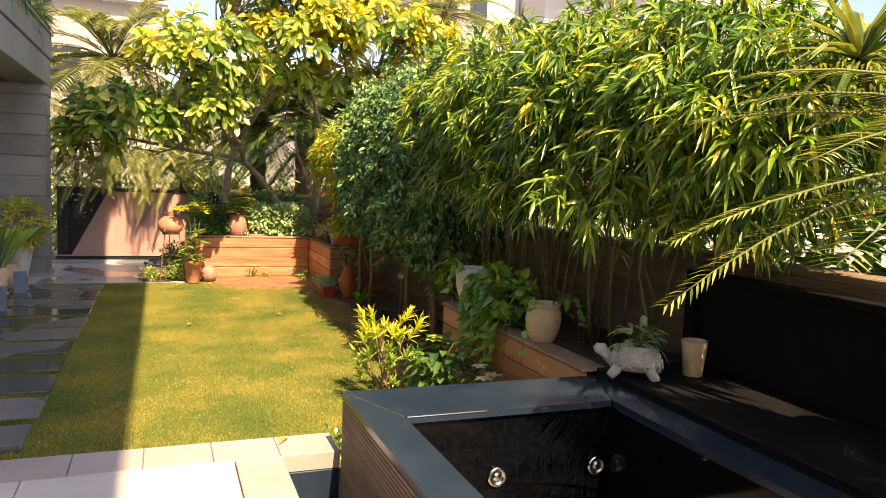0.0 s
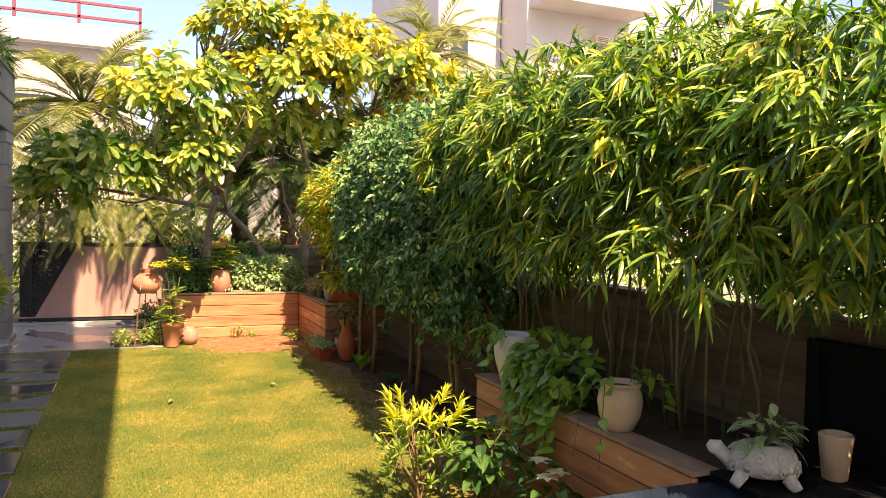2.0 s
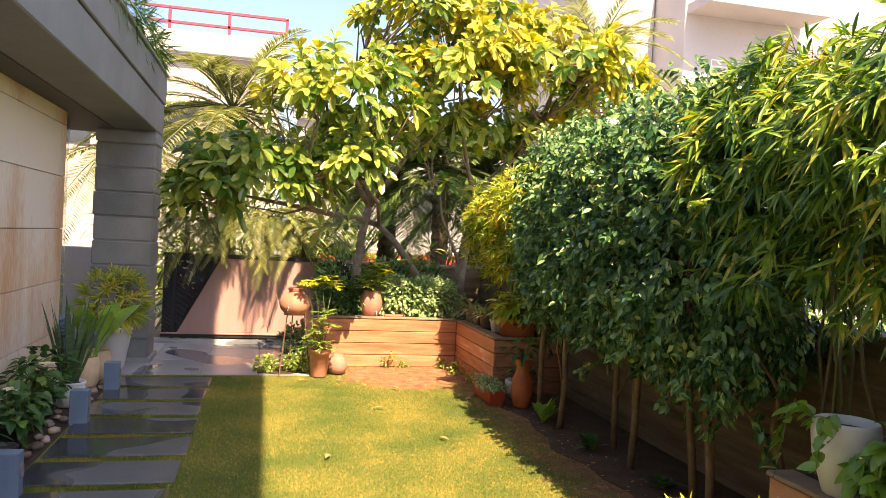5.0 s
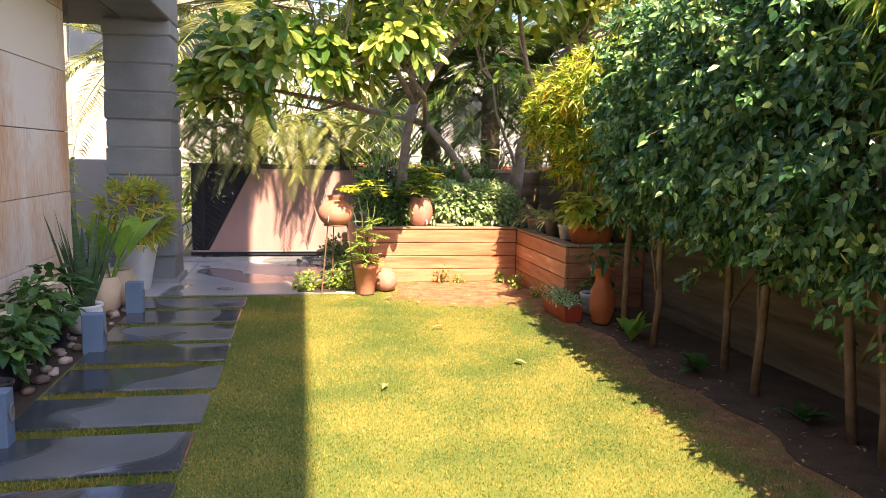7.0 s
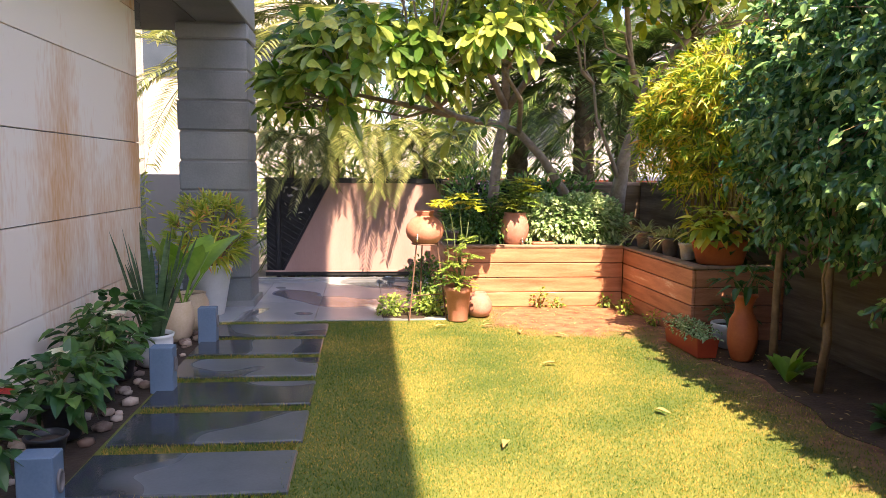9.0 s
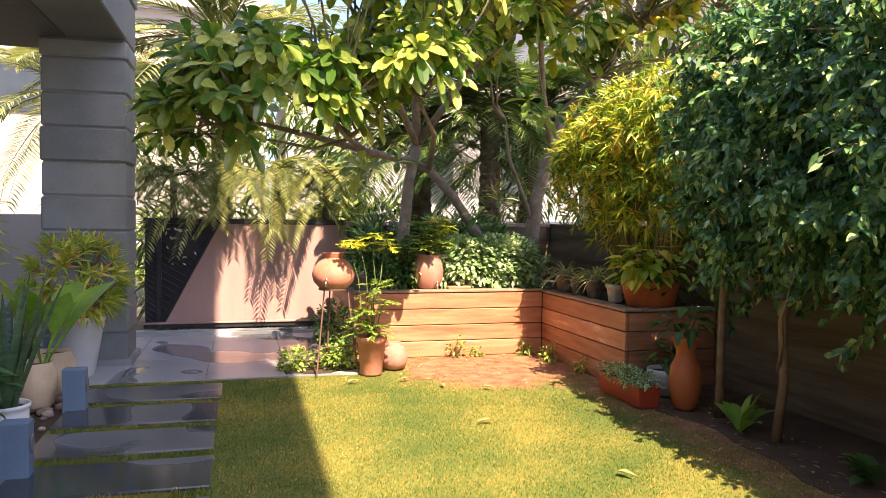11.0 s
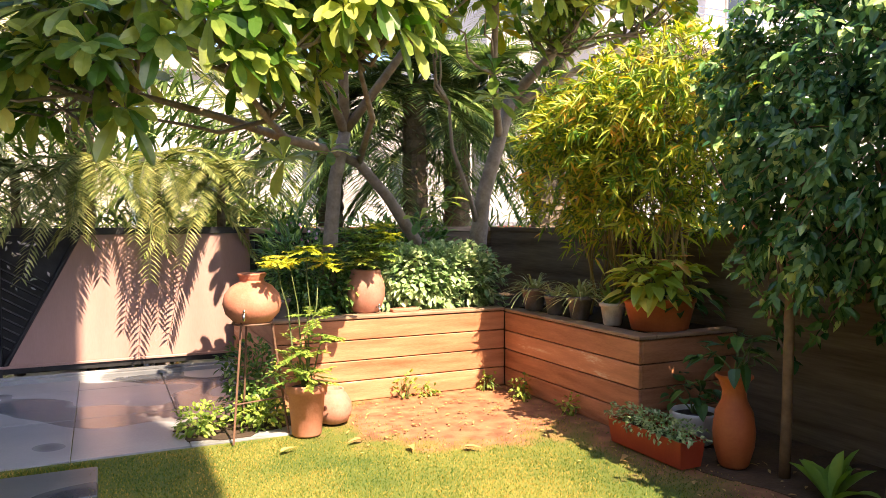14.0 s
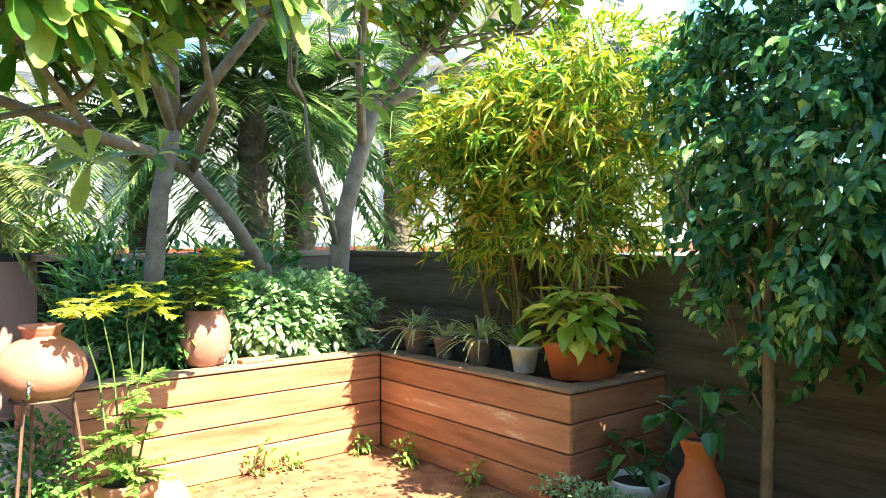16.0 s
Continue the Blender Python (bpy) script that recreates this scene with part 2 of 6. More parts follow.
M_LFIC = mat("dark_ficus_leaf", (0.0356, 0.1104, 0.0356), (0.1875, 0.3300, 0.1069), 3, 0.27, 0.0, 20, island=True, leaf=0.20, c=(0.5347, 0.6417, 0.2139))
M_LBAM = mat("bamboo_leaf", (0.0378, 0.1134, 0.0108), (0.2700, 0.3996, 0.0432), 3, 0.34, 0.0, 20, island=True, leaf=0.33, c=(0.6480, 0.5400, 0.0756))
M_LGOLD = mat("golden_bamboo_leaf", (0.09, 0.20, 0.016), (0.60, 0.60, 0.06), 3, 0.42, 0.0, 20, island=True, leaf=0.35, c=(0.74, 0.44, 0.07))
M_LHEDGE = mat("pale_hedge_leaf", (0.17, 0.29, 0.11), (0.46, 0.57, 0.30), 3, 0.40, 0.0, 20, island=True, leaf=0.25, c=(0.5, 0.56, 0.32))
M_LSHRUB = mat("shrub_leaf", (0.039, 0.111, 0.023), (0.156, 0.273, 0.058), 3, 0.4, 0.0, 20, island=True, leaf=0.25, c=(0.286, 0.390, 0.078))
M_LPALM = mat("palm_leaf", (0.13, 0.165, 0.045), (0.42, 0.43, 0.16), 3, 0.42, 0.0, 20, island=True, leaf=0.30, c=(0.60, 0.57, 0.28))
# darker copy of the palm leaf, with the trees' shade in its colour
M_LPALM_SHADE = mat("shade_toned_palm_leaf", (0.042, 0.093, 0.024), (0.225, 0.315, 0.090), 3, 0.38, 0.0, 20, island=True, leaf=0.25, c=(0.510, 0.540, 0.195))
M_LSAGO = mat("cycad_leaf", (0.06, 0.11, 0.02), (0.42, 0.42, 0.10), 3, 0.30, 0.0, 20, island=True, leaf=0.25, c=(0.62, 0.55, 0.26))
M_LYEL = mat("yellow_leaf", (0.33, 0.40, 0.03), (0.66, 0.66, 0.07), 3, 0.45, 0.0, 20, island=True, leaf=0.35, c=(0.74, 0.60, 0.07))
M_LFERN = mat("feathery_leaf", (0.138, 0.237, 0.037), (0.400, 0.500, 0.100), 3, 0.5, 0.0, 20, island=True, leaf=0.35, c=(0.625, 0.625, 0.150))
M_LPOTH = mat("pothos_leaf", (0.07, 0.19, 0.022), (0.28, 0.44, 0.06), 3, 0.3, 0.0, 20, island=True, leaf=0.25, c=(0.45, 0.50, 0.12))
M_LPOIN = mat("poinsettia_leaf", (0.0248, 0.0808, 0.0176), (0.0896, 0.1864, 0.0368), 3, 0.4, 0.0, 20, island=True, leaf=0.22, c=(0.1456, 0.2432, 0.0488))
M_LCREAM = mat("cream_bract", (0.62, 0.56, 0.34), (0.82, 0.78, 0.58), 3, 0.5, 0.0, 20, island=True, leaf=0.25)
M_LRED = mat("red_bract", (0.30, 0.02, 0.02), (0.50, 0.05, 0.03), 3, 0.5, 0.0, 20, island=True, leaf=0.25)
M_LSPID = mat("striped_leaf", (0.1750, 0.2750, 0.0750), (0.6000, 0.6250, 0.3250), 3, 0.4, 0.0, 20, island=True, leaf=0.25, c=(0.8000, 0.8000, 0.5250))
M_LSNAKE = mat("snake_plant_leaf", (0.033, 0.078, 0.033), (0.130, 0.208, 0.091), 6, 0.4, 0.0, 30, leaf=0.1, stretch=(1, 1, 6), c=(0.468, 0.468, 0.208))
M_LDIEF = mat("salmon_leaf", (0.26, 0.36, 0.04), (0.58, 0.55, 0.09), 3, 0.45, 0.0, 20, island=True, leaf=0.3, c=(0.74, 0.36, 0.14))
M_DRYLEAF = mat("dry_leaf", (0.30, 0.16, 0.05), (0.52, 0.36, 0.12), 6, 0.7, 0.1, 30, island=True)
M_FLOWER = mat("pink_flower", (0.55, 0.20, 0.35), (0.80, 0.55, 0.65), 5, 0.5, 0.0, 30, island=True)
M_GLASS = plain_glass("clear_glass", (0.93, 0.97, 0.96))

# ---- mesh helpers ----
RNG = np.random.default_rng(7)


def join(*geos):
    verts, faces = [], []
    for v, f in geos:
        o = len(verts)
        verts.extend(tuple(p) for p in v)
        faces.extend(tuple(i + o for i in q) for q in f)
    return verts, faces


def to_mesh(name, geo, material, smooth=True):
    v, f = geo
    me = bpy.data.meshes.new(name)
    if isinstance(v, np.ndarray):
        me.from_pydata(v.tolist(), [], f.tolist())
    else:
        me.from_pydata(v, [], f)
    me.materials.append(material)
    if smooth:
        me.polygons.foreach_set("use_smooth", [True] * len(me.polygons))
    me.update()
    return me


def thing(name, label, category, group="", at=(0, 0, 0), turn=0.0, kind=""):
    ob = new(name)
    ob.empty_display_size = 0.1
    ob.matrix_basis = pose(*at, 0, 0, turn)
    return tagged(ob, label, category, group, kind)


def part(name, geo, material, parent=None, label="", smooth=False, kind=""):
    ob = new(name, to_mesh(name, geo, material, smooth))
    if parent is not None:
        ob.parent = parent
    return tagged(ob, label, kind=kind)


def solo(name, geo, material, label, category, group="", kind="", smooth=False, at=None, turn=0.0):
    ob = new(name, to_mesh(name, geo, material, smooth))
    if at is not None:
        ob.matrix_basis = pose(*at, 0, 0, turn)
    return tagged(ob, label, category, group, kind)


def box(x0, x1, y0, y1, z0, z1, b=0.006):
    """A box with chamfered edges."""
    b = min(b, (x1 - x0) * 0.3, (y1 - y0) * 0.3, (z1 - z0) * 0.3)
    bm = bmesh.new()
    bmesh.ops.create_cube(bm, size=1.0)
    for v in bm.verts:
        v.co = ((x0 + x1) / 2 + v.co.x * (x1 - x0), (y0 + y1) / 2 + v.co.y * (y1 - y0), (z0 + z1) / 2 + v.co.z * (z1 - z0))
    if b > 0.0005:
        bmesh.ops.bevel(bm, geom=bm.edges[:], offset=b, segments=1, affect="EDGES")
    bm.verts.index_update()
    geo = [tuple(v.co) for v in bm.verts], [tuple(v.index for v in f.verts) for f in bm.faces]
    bm.free()
    return geo


def prism(poly, z0, z1):
    n = len(poly)
    v = [(x, y, z0) for x, y in poly] + [(x, y, z1) for x, y in poly]
    f = [tuple(range(n - 1, -1, -1)), tuple(range(n, 2 * n))]
    f += [(i, (i + 1) % n, n + (i + 1) % n, n + i) for i in range(n)]
    return v, f


def lathe(profile, seg=28, at=(0, 0, 0), ribs=0, depth=0.0):
    """A turned body from (radius, height) pairs, open where the profile ends off the axis."""
    v, f = [], []
    for r, z in profile:
        for k in range(seg):
            a = 2 * math.pi * k / seg
            q = r * (1 + (depth * math.cos(ribs * a) if ribs else 0))
            v.append((at[0] + q * math.cos(a), at[1] + q * math.sin(a), at[2] + z))
    for i in range(len(profile) - 1):
        for k in range(seg):
            a, b = i * seg + k, i * seg + (k + 1) % seg
            f.append((a, b, b + seg, a + seg))
    f.append(tuple(range(seg - 1, -1, -1)))
    if profile[-1][0] < 0.02:
        o = (len(profile) - 1) * seg
        f.append(tuple(range(o, o + seg)))
    return v, f


def tube(points, radii, seg=7):
    """A tapered round bar along points."""
    pts = [Vector(p) for p in points]
    v, f = [], []
    side = Vector((0.31, 0.83, 0.46))
    for i, p in enumerate(pts):
        d = (pts[min(i + 1, len(pts) - 1)] - pts[max(i - 1, 0)]).normalized()
        s = d.cross(side)
        if s.length < 0.05:
            s = d.cross(Vector((1, 0, 0)))
        s.normalize()
        t = d.cross(s)
        r = radii[i] if isinstance(radii, (list, tuple)) else radii
        for k in range(seg):
            a = 2 * math.pi * k / seg
            v.append(tuple(p + r * (math.cos(a) * s + math.sin(a) * t)))
    for i in range(len(pts) - 1):
        for k in range(seg):
            a, b = i * seg + k, i * seg + (k + 1) % seg
            f.append((a, b, b + seg, a + seg))
    f.append(tuple(range(seg - 1, -1, -1)))
    f.append(tuple(range((len(pts) - 1) * seg, len(pts) * seg)))
    return v, f


def bend(a, b, n=5, sag=0.1, wob=0.04):
    """Points of a slightly crooked limb from a to b."""
    a, b = Vector(a), Vector(b)
    out = []
    for i in range(n + 1):
        s = i / n
        p = a.lerp(b, s) + Vector((0, 0, 4 * sag * s * (1 - s)))
        if 0 < i < n:
            p += Vector(RNG.normal(0, wob, 3).tolist())
        out.append(p)
    return out


def unit(a):
    return a / np.maximum(np.linalg.norm(a, axis=-1, keepdims=True), 1e-9)


OVAL = ((0.0, 0.10), (0.22, 0.75), (0.55, 1.0), (0.82, 0.62), (1.0, 0.05))
SPOON = ((0.0, 0.12), (0.30, 0.45), (0.68, 1.0), (0.90, 0.80), (1.0, 0.22))
BLADE = ((0.0, 0.45), (0.30, 1.0), (0.70, 0.70), (1.0, 0.04))
HEART = ((0.0, 0.55), (0.18, 1.0), (0.55, 0.85), (0.85, 0.40), (1.0, 0.03))
DIAMOND = ((0.0, 0.08), (0.42, 1.0), (1.0, 0.06))


def leaves(P, D, U, length, width, shape=OVAL, droop=0.25, fold=0.15):
    """Leaves as triangles: base points P, directions D, rough normals U; each is creased along its rib and droops."""
    P, D = np.asarray(P, float), unit(np.asarray(D, float))
    n = len(P)
    U = np.asarray(U, float)
    S = unit(np.cross(D, U) + 1e-6)
    N = np.cross(S, D)
    length = np.broadcast_to(np.asarray(length, float), (n,))[:, None]
    width = np.broadcast_to(np.asarray(width, float), (n,))[:, None]
    rows = []
    for s, w in shape:
        mid = P + D * length * s - np.array([0, 0, 1.0]) * droop * length * s * s
        e = S * width * w * 0.5
        up = N * width * w * fold
        rows += [mid - e + up, mid, mid + e + up]
    k = len(shape)
    V = np.stack(rows, 1).reshape(-1, 3)
    tri = []
    for i in range(k - 1):
        a = 3 * i
        tri += [(a, a + 1, a + 4), (a, a + 4, a + 3), (a + 1, a + 2, a + 5), (a + 1, a + 5, a + 4)]
    tri = np.array(tri)
    F = (tri[None] + (np.arange(n) * 3 * k)[:, None, None]).reshape(-1, 3)
    return V, F


def ball(n):
    return unit(RNG.normal(size=(n, 3)))


def flat_join(*arrs):
    vs, fs, o = [], [], 0
    for v, f in arrs:
        vs.append(np.asarray(v, float))
        fs.append(np.asarray(f) + o)
        o += len(v)
    return np.concatenate(vs), np.concatenate(fs)

# ---- ground and setting ----
solo("ground", box(-400, 400, -300, 700, -0.5, -0.03, 0), M_GROUND, "pale dusty ground and street around the plot", "ground", kind="structure")
lawn = solo("lawn", box(-1.45, 3.2, 4.55, 13.93, -0.02, 0.0, 0), M_LAWN, "sunlit yellow-green lawn of short turf", "lawn", kind="structure")


def blob(cx, cy, rx, ry, n=40, rough=0.12, seed=1):
    r = random.Random(seed)
    ph = [r.uniform(0, 6.28) for _ in range(4)]
    out = []
    for i in range(n):
        a = 2 * math.pi * i / n
        k = 1 + rough * (math.sin(3 * a + ph[0]) + 0.6 * math.sin(7 * a + ph[1]) + 0.4 * math.sin(13 * a + ph[2]))
        out.append((cx + rx * k * math.cos(a), cy + ry * k * math.sin(a)))
    return out


edge = [(3.12 + 0.06 * math.sin(3.1 * y) + 0.04 * math.sin(7.7 * y), y) for y in np.linspace(6.8, 12.0, 30)]
solo("soil_bed", prism(edge + [(4.1, 12.0), (4.1, 6.8)], -0.01, 0.006), M_BED, "dark soil bed under the hedge", "soil", kind="structure")

# short turf, thinner on the worn soil and under the hedge
nb = 330000
gx, gy = RNG.uniform(-0.3, 3.15, nb), 4.6 + 9.2 * RNG.uniform(0, 1, nb) ** 1.15
thin = np.sqrt(((gx - 2.35) / 1.05) ** 2 + ((gy - 13.25) / 1.0) ** 2) + 0.18 * np.sin(5.1 * gx + 2 * gy) * np.sin(6.3 * gy - gx)
keep = thin > RNG.uniform(0.62, 1.45, nb)
keep &= ~((gx < 1.04) & (gy > 13.1))
keep &= gx + 0.22 * np.sin(3.3 * gy) * np.sin(1.7 * gy + 2 * gx) < RNG.uniform(2.35, 3.35, nb)
gx, gy = gx[keep], gy[keep]
sx, sy = [], []
for k in range(13):
    y0 = 12.93 - 0.69 * k
    m = 2200
    sx.append(RNG.uniform(-1.33, -0.27, m))
    sy.append(y0 + RNG.uniform(0.005, 0.145, m))
gx, gy = np.concatenate([gx] + sx), np.concatenate([gy] + sy)
nb = len(gx)
gd = np.stack([RNG.normal(0, 0.5, nb), RNG.normal(0, 0.5, nb), np.ones(nb)], 1)
gv, gf = leaves(np.stack([gx, gy, np.zeros(nb) - 0.003], 1), gd, ball(nb), np.where(gx < -0.27, RNG.uniform(0.018, 0.042, nb), RNG.uniform(0.010, 0.023, nb)), 0.006, ((0.0, 1.0), (1.0, 0.15)), 0.1, 0.1)
solo("grass", (gv, gf), M_BLADE, "short dense blades of lawn grass", "grass", kind="stuff")

# stepping stones
for k in range(13):
    y1 = 12.93 - 0.69 * k
    j = 0.012 * math.sin(5 * k)
    solo("stepping_stone", box(-1.35 + j, -0.25 + j, y1 - 0.54, y1, -0.02, 0.022, 0.008), M_STEP, "wet dark slate stepping slab with turf around it", "stepping stone", "stepping stones of the path")

# forecourt before the gate
court = thing("forecourt", "grey stone paving before the gate, partly wet", "paving", kind="structure")
part("bed", box(-2.6, 1.035, 13.12, 16.4, -0.3, -0.005, 0), M_GROUND, court)
for i in range(5):
    for k in range(3):
        x0, y0 = -2.6 + 0.73 * i, 13.14 + 1.08 * k
        part("paving_slab", box(x0 + 0.003, x0 + 0.727, y0 + 0.003, y0 + 1.077, -0.02, 0.012 + 0.001 * ((i + k) % 2), 0.003), M_PAVE, court)

# raised deck in front of the house
deck = thing("deck", "raised terrace of pale stone slabs with a darker border", "terrace", kind="structure")
part("bed", box(-2.0, 1.24, -8.0, 4.54, -0.1, 0.27, 0), M_BORDER, deck)
for k in range(10):
    part("border_slab", box(-2.0 + 0.36 * k, min(-2.0 + 0.36 * k + 0.357, 1.574), 4.24, 4.555, 0.2, 0.302, 0.004), M_BORDER, deck)
for k in range(7):
    part("border_slab", box(0.99, 1.243, 3.62 - 0.62 * k, 3.62 - 0.62 * k + 0.615, 0.2, 0.302, 0.004), M_BORDER, deck)
for i in range(4):
    for k in range(5):
        x0 = 0.985 - 1.03 * (i + 1)
        part("floor_slab", box(max(x0, -2.0) + 0.002, x0 + 1.027, 3.62 - 0.62 * k - 0.6 * 0, 3.62 - 0.62 * k + 0.616, 0.2, 0.300, 0.003), M_DECK, deck)
solo("deck_channel", join(box(1.243, 1.575, 4.24, 4.54, -0.1, 0.198), box(1.243, 1.575, 3.4, 4.24, -0.1, 0.02), box(1.243, 1.57, 3.78, 3.80, 0.02, 0.06)), M_RIM, "sunken dark stone gutter beside the plunge pool", "gutter", kind="structure")
solo("deck_channel_floor", box(1.243, 1.575, -8.0, 3.4, -0.1, 0.02), M_RIM, "sunken dark stone gutter floor", "gutter", kind="structure")

# plunge pool
pool = thing("plunge_pool", "raised plunge pool of polished black stone with ribbed sides", "plunge pool")
part("back_wall", box(1.60, 3.24, 3.74, 4.21, -0.1, 0.615), M_GRANITE, pool)
part("front_wall", box(1.60, 3.24, 0.9, 1.3, -0.1, 0.615), M_GRANITE, pool)
part("left_wall", box(1.60, 1.79, 1.3, 3.74, -0.1, 0.615), M_GRANITE, pool)
part("right_wall", box(3.04, 3.24, 1.3, 3.74, -0.1, 0.615), M_GRANITE, pool)
part("basin_floor", box(1.79, 3.04, 1.3, 3.74, -0.25, -0.12, 0), M_GRANITE, pool)
for nm, poly in (("back_rim", [(1.575, 4.235), (1.79, 3.72), (3.04, 3.72), (3.262, 4.235)]), ("left_rim", [(1.572, 4.232), (1.572, 0.9), (1.787, 1.25), (1.787, 3.717)]),
                 ("right_rim", [(3.262, 4.228), (3.045, 3.715), (3.045, 1.25), (3.262, 0.9)]), ("front_rim", [(1.575, 0.897), (3.262, 0.897), (3.04, 1.246), (1.79, 1.246)])):
    part(nm, prism(poly, 0.612, 0.65), M_RIM, pool)
part("edge_trim", tube([(1.575, 4.236, 0.651), (1.789, 3.719, 0.651)], 0.004, 5), M_CHROME, pool, "thin bright metal strip")
part("edge_trim", tube([(1.80, 3.719, 0.648), (2.25, 3.719, 0.648)], 0.004, 5), M_CHROME, pool, "thin bright metal strip")
for k in range(26):
    part("slat", box(1.575, 1.60, 0.9, 4.22, 0.60 - 0.024 * (k + 1) + 0.004, 0.60 - 0.024 * k, 0.004), M_SLAT, pool)
for x in (2.335, 2.97):
    j = part("water_jet", join(lathe([(0.055, 0.0), (0.058, 0.012), (0.045, 0.018), (0.036, 0.008)], 20), lathe([(0.026, 0.004), (0.028, 0.014), (0.012, 0.020)], 16)), M_CHROME, pool, "round steel water jet", True)
    j.matrix_basis = pose(x, 3.738, 0.265, 90, 0, 0)

# timber planters


def boards(parent, axis, at, a, b, top, n=4, out=-1, z0=0.0, split=None):
    """n boards along x or y on a face at a place, facing out."""
    h = (top - 0.03 - z0) / n
    for k in range(n):
        cuts = [a, b] if not split else [a, a + (b - a) * split[k % len(split)], b]
        for c, d in zip(cuts, cuts[1:]):
            lo, hi = z0 + h * k + 0.004, z0 + h * (k + 1) - 0.004
            g = box(c + 0.001, d - 0.001, min(at, at + 0.03 * out), max(at, at + 0.03 * out), lo, hi, 0.005) if axis == "x" else \
                box(min(at, at + 0.03 * out), max(at, at + 0.03 * out), c + 0.001, d - 0.001, lo, hi, 0.005)
            part("board", g, M_WOOD, parent)


planter_b = thing("planter", "long raised bed clad in warm sunlit teak boards", "planter")
part("core", box(1.07, 4.09, 13.91, 15.8, -0.02, 0.66, 0), M_DARKSOIL, planter_b)
boards(planter_b, "x", 13.91, 1.04, 3.17, 0.725)
boards(planter_b, "y", 1.07, 13.91, 15.8, 0.725)
part("cap", box(1.03, 3.17, 13.87, 14.02, 0.70, 0.727, 0.005), M_CAP, planter_b, "weathered timber capping")
part("cap", box(1.03, 1.16, 14.02, 15.8, 0.70, 0.727, 0.005), M_CAP, planter_b, "weathered timber capping")
part("soil", box(1.16, 4.09, 14.02, 15.8, 0.6, 0.70, 0), M_DARKSOIL, planter_b)
planter_r = thing("planter", "raised bed along the wall clad in shaded teak boards", "planter")
part("core", box(3.205, 4.09, 12.04, 13.90, -0.02, 0.66, 0), M_DARKSOIL, planter_r)
boards(planter_r, "y", 3.203, 12.0, 13.878, 0.715)
boards(planter_r, "x", 12.032, 3.206, 4.09, 0.715)
part("cap", box(3.165, 3.32, 11.99, 13.87, 0.69, 0.717, 0.005), M_CAP, planter_r, "weathered timber capping")
part("cap", box(3.325, 4.09, 11.99, 12.12, 0.69, 0.717, 0.005), M_CAP, planter_r, "weathered timber capping")
part("soil", box(3.32, 4.09, 12.12, 13.88, 0.6, 0.70, 0), M_DARKSOIL, planter_r)
planter_n = thing("planter", "raised timber-clad bed in deep shade beside the pool", "planter")
part("core", box(3.27, 4.09, 0.3, 6.78, -0.02, 0.64, 0), M_DARKSOIL, planter_n)
boards(planter_n, "y", 3.20, 4.24, 6.8, 0.70)
part("core", box(3.203, 3.27, 4.24, 6.78, -0.02, 0.64, 0), M_DARKSOIL, planter_n)
boards(planter_n, "x", 6.783, 3.203, 4.09, 0.70, out=1)
part("cap", box(3.16, 3.34, 4.24, 6.82, 0.672, 0.70, 0.005), M_CAP, planter_n, "weathered timber capping")
part("soil", box(3.34, 4.09, 4.24, 6.76, 0.6, 0.69, 0), M_DARKSOIL, planter_n)
part("slab", box(3.265, 4.09, 0.3, 4.24, 0.6, 0.70, 0.006), M_BOARD_SHADE, planter_n, "stone slab on the bed by the pool, blackened for deep shade")

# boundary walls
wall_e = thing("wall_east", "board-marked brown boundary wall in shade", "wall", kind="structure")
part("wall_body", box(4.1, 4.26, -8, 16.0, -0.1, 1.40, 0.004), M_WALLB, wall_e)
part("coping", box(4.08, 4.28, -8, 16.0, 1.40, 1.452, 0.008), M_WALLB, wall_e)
wall_n = thing("wall_north", "grey-brown boundary wall behind the planted bed", "wall", kind="structure")
part("wall_body", box(2.25, 4.098, 15.82, 15.97, -0.1, 1.40, 0.004), M_WALLB, wall_n)
part("coping", box(1.2, 4.078, 15.80, 16.0, 1.40, 1.455, 0.008), M_CAP, wall_n)
# dark panel, drawn out along the wall to stand for the shade there
pan = thing("dark_panel", "dark board with a frame post at the boundary wall, blackened and lengthened for shade", "panel")
part("board", box(4.03, 4.075, 0.4, 4.3, 0.703, 1.34), M_BOARD_SHADE, pan)
part("frame_post", box(3.98, 4.028, 4.22, 4.3, 0.703, 1.34), M_BOARD_SHADE, pan)
part("top_rail", box(3.98, 4.028, 0.4, 4.218, 1.29, 1.34), M_BOARD_SHADE, pan)

# gate
gate = thing("gate", "brown sliding metal gate with dark slatted and pierced corner", "gate", kind="structure")
GY = 16.02
part("panel", ([(-1.06, GY, 0.14), (1.25, GY, 0.14), (1.25, GY, 1.40), (-0.40, GY, 1.40), (-1.06, GY + 0.04, 0.14), (1.25, GY + 0.04, 0.14), (1.25, GY + 0.04, 1.40), (-0.40, GY + 0.04, 1.40)],
               [(0, 1, 2, 3), (7, 6, 5, 4), (0, 4, 5, 1), (1, 5, 6, 2), (2, 6, 7, 3), (3, 7, 4, 0)]), M_GATE, gate)
part("bottom_rail", box(-1.28, 1.30, GY - 0.02, GY + 0.06, 0.08, 0.135, 0.004), M_IRON, gate)
part("sill_rail", box(-1.28, 1.30, GY - 0.04, GY - 0.02, 0.135, 0.16, 0.004), M_GATE, gate)
part("top_rail", box(-1.28, 1.30, GY - 0.02, GY + 0.06, 1.402, 1.47, 0.004), M_IRON, gate)
part("post", box(-1.13, -1.07, GY - 0.03, GY + 0.05, 0.0, 1.40, 0.004), M_IRON, gate)
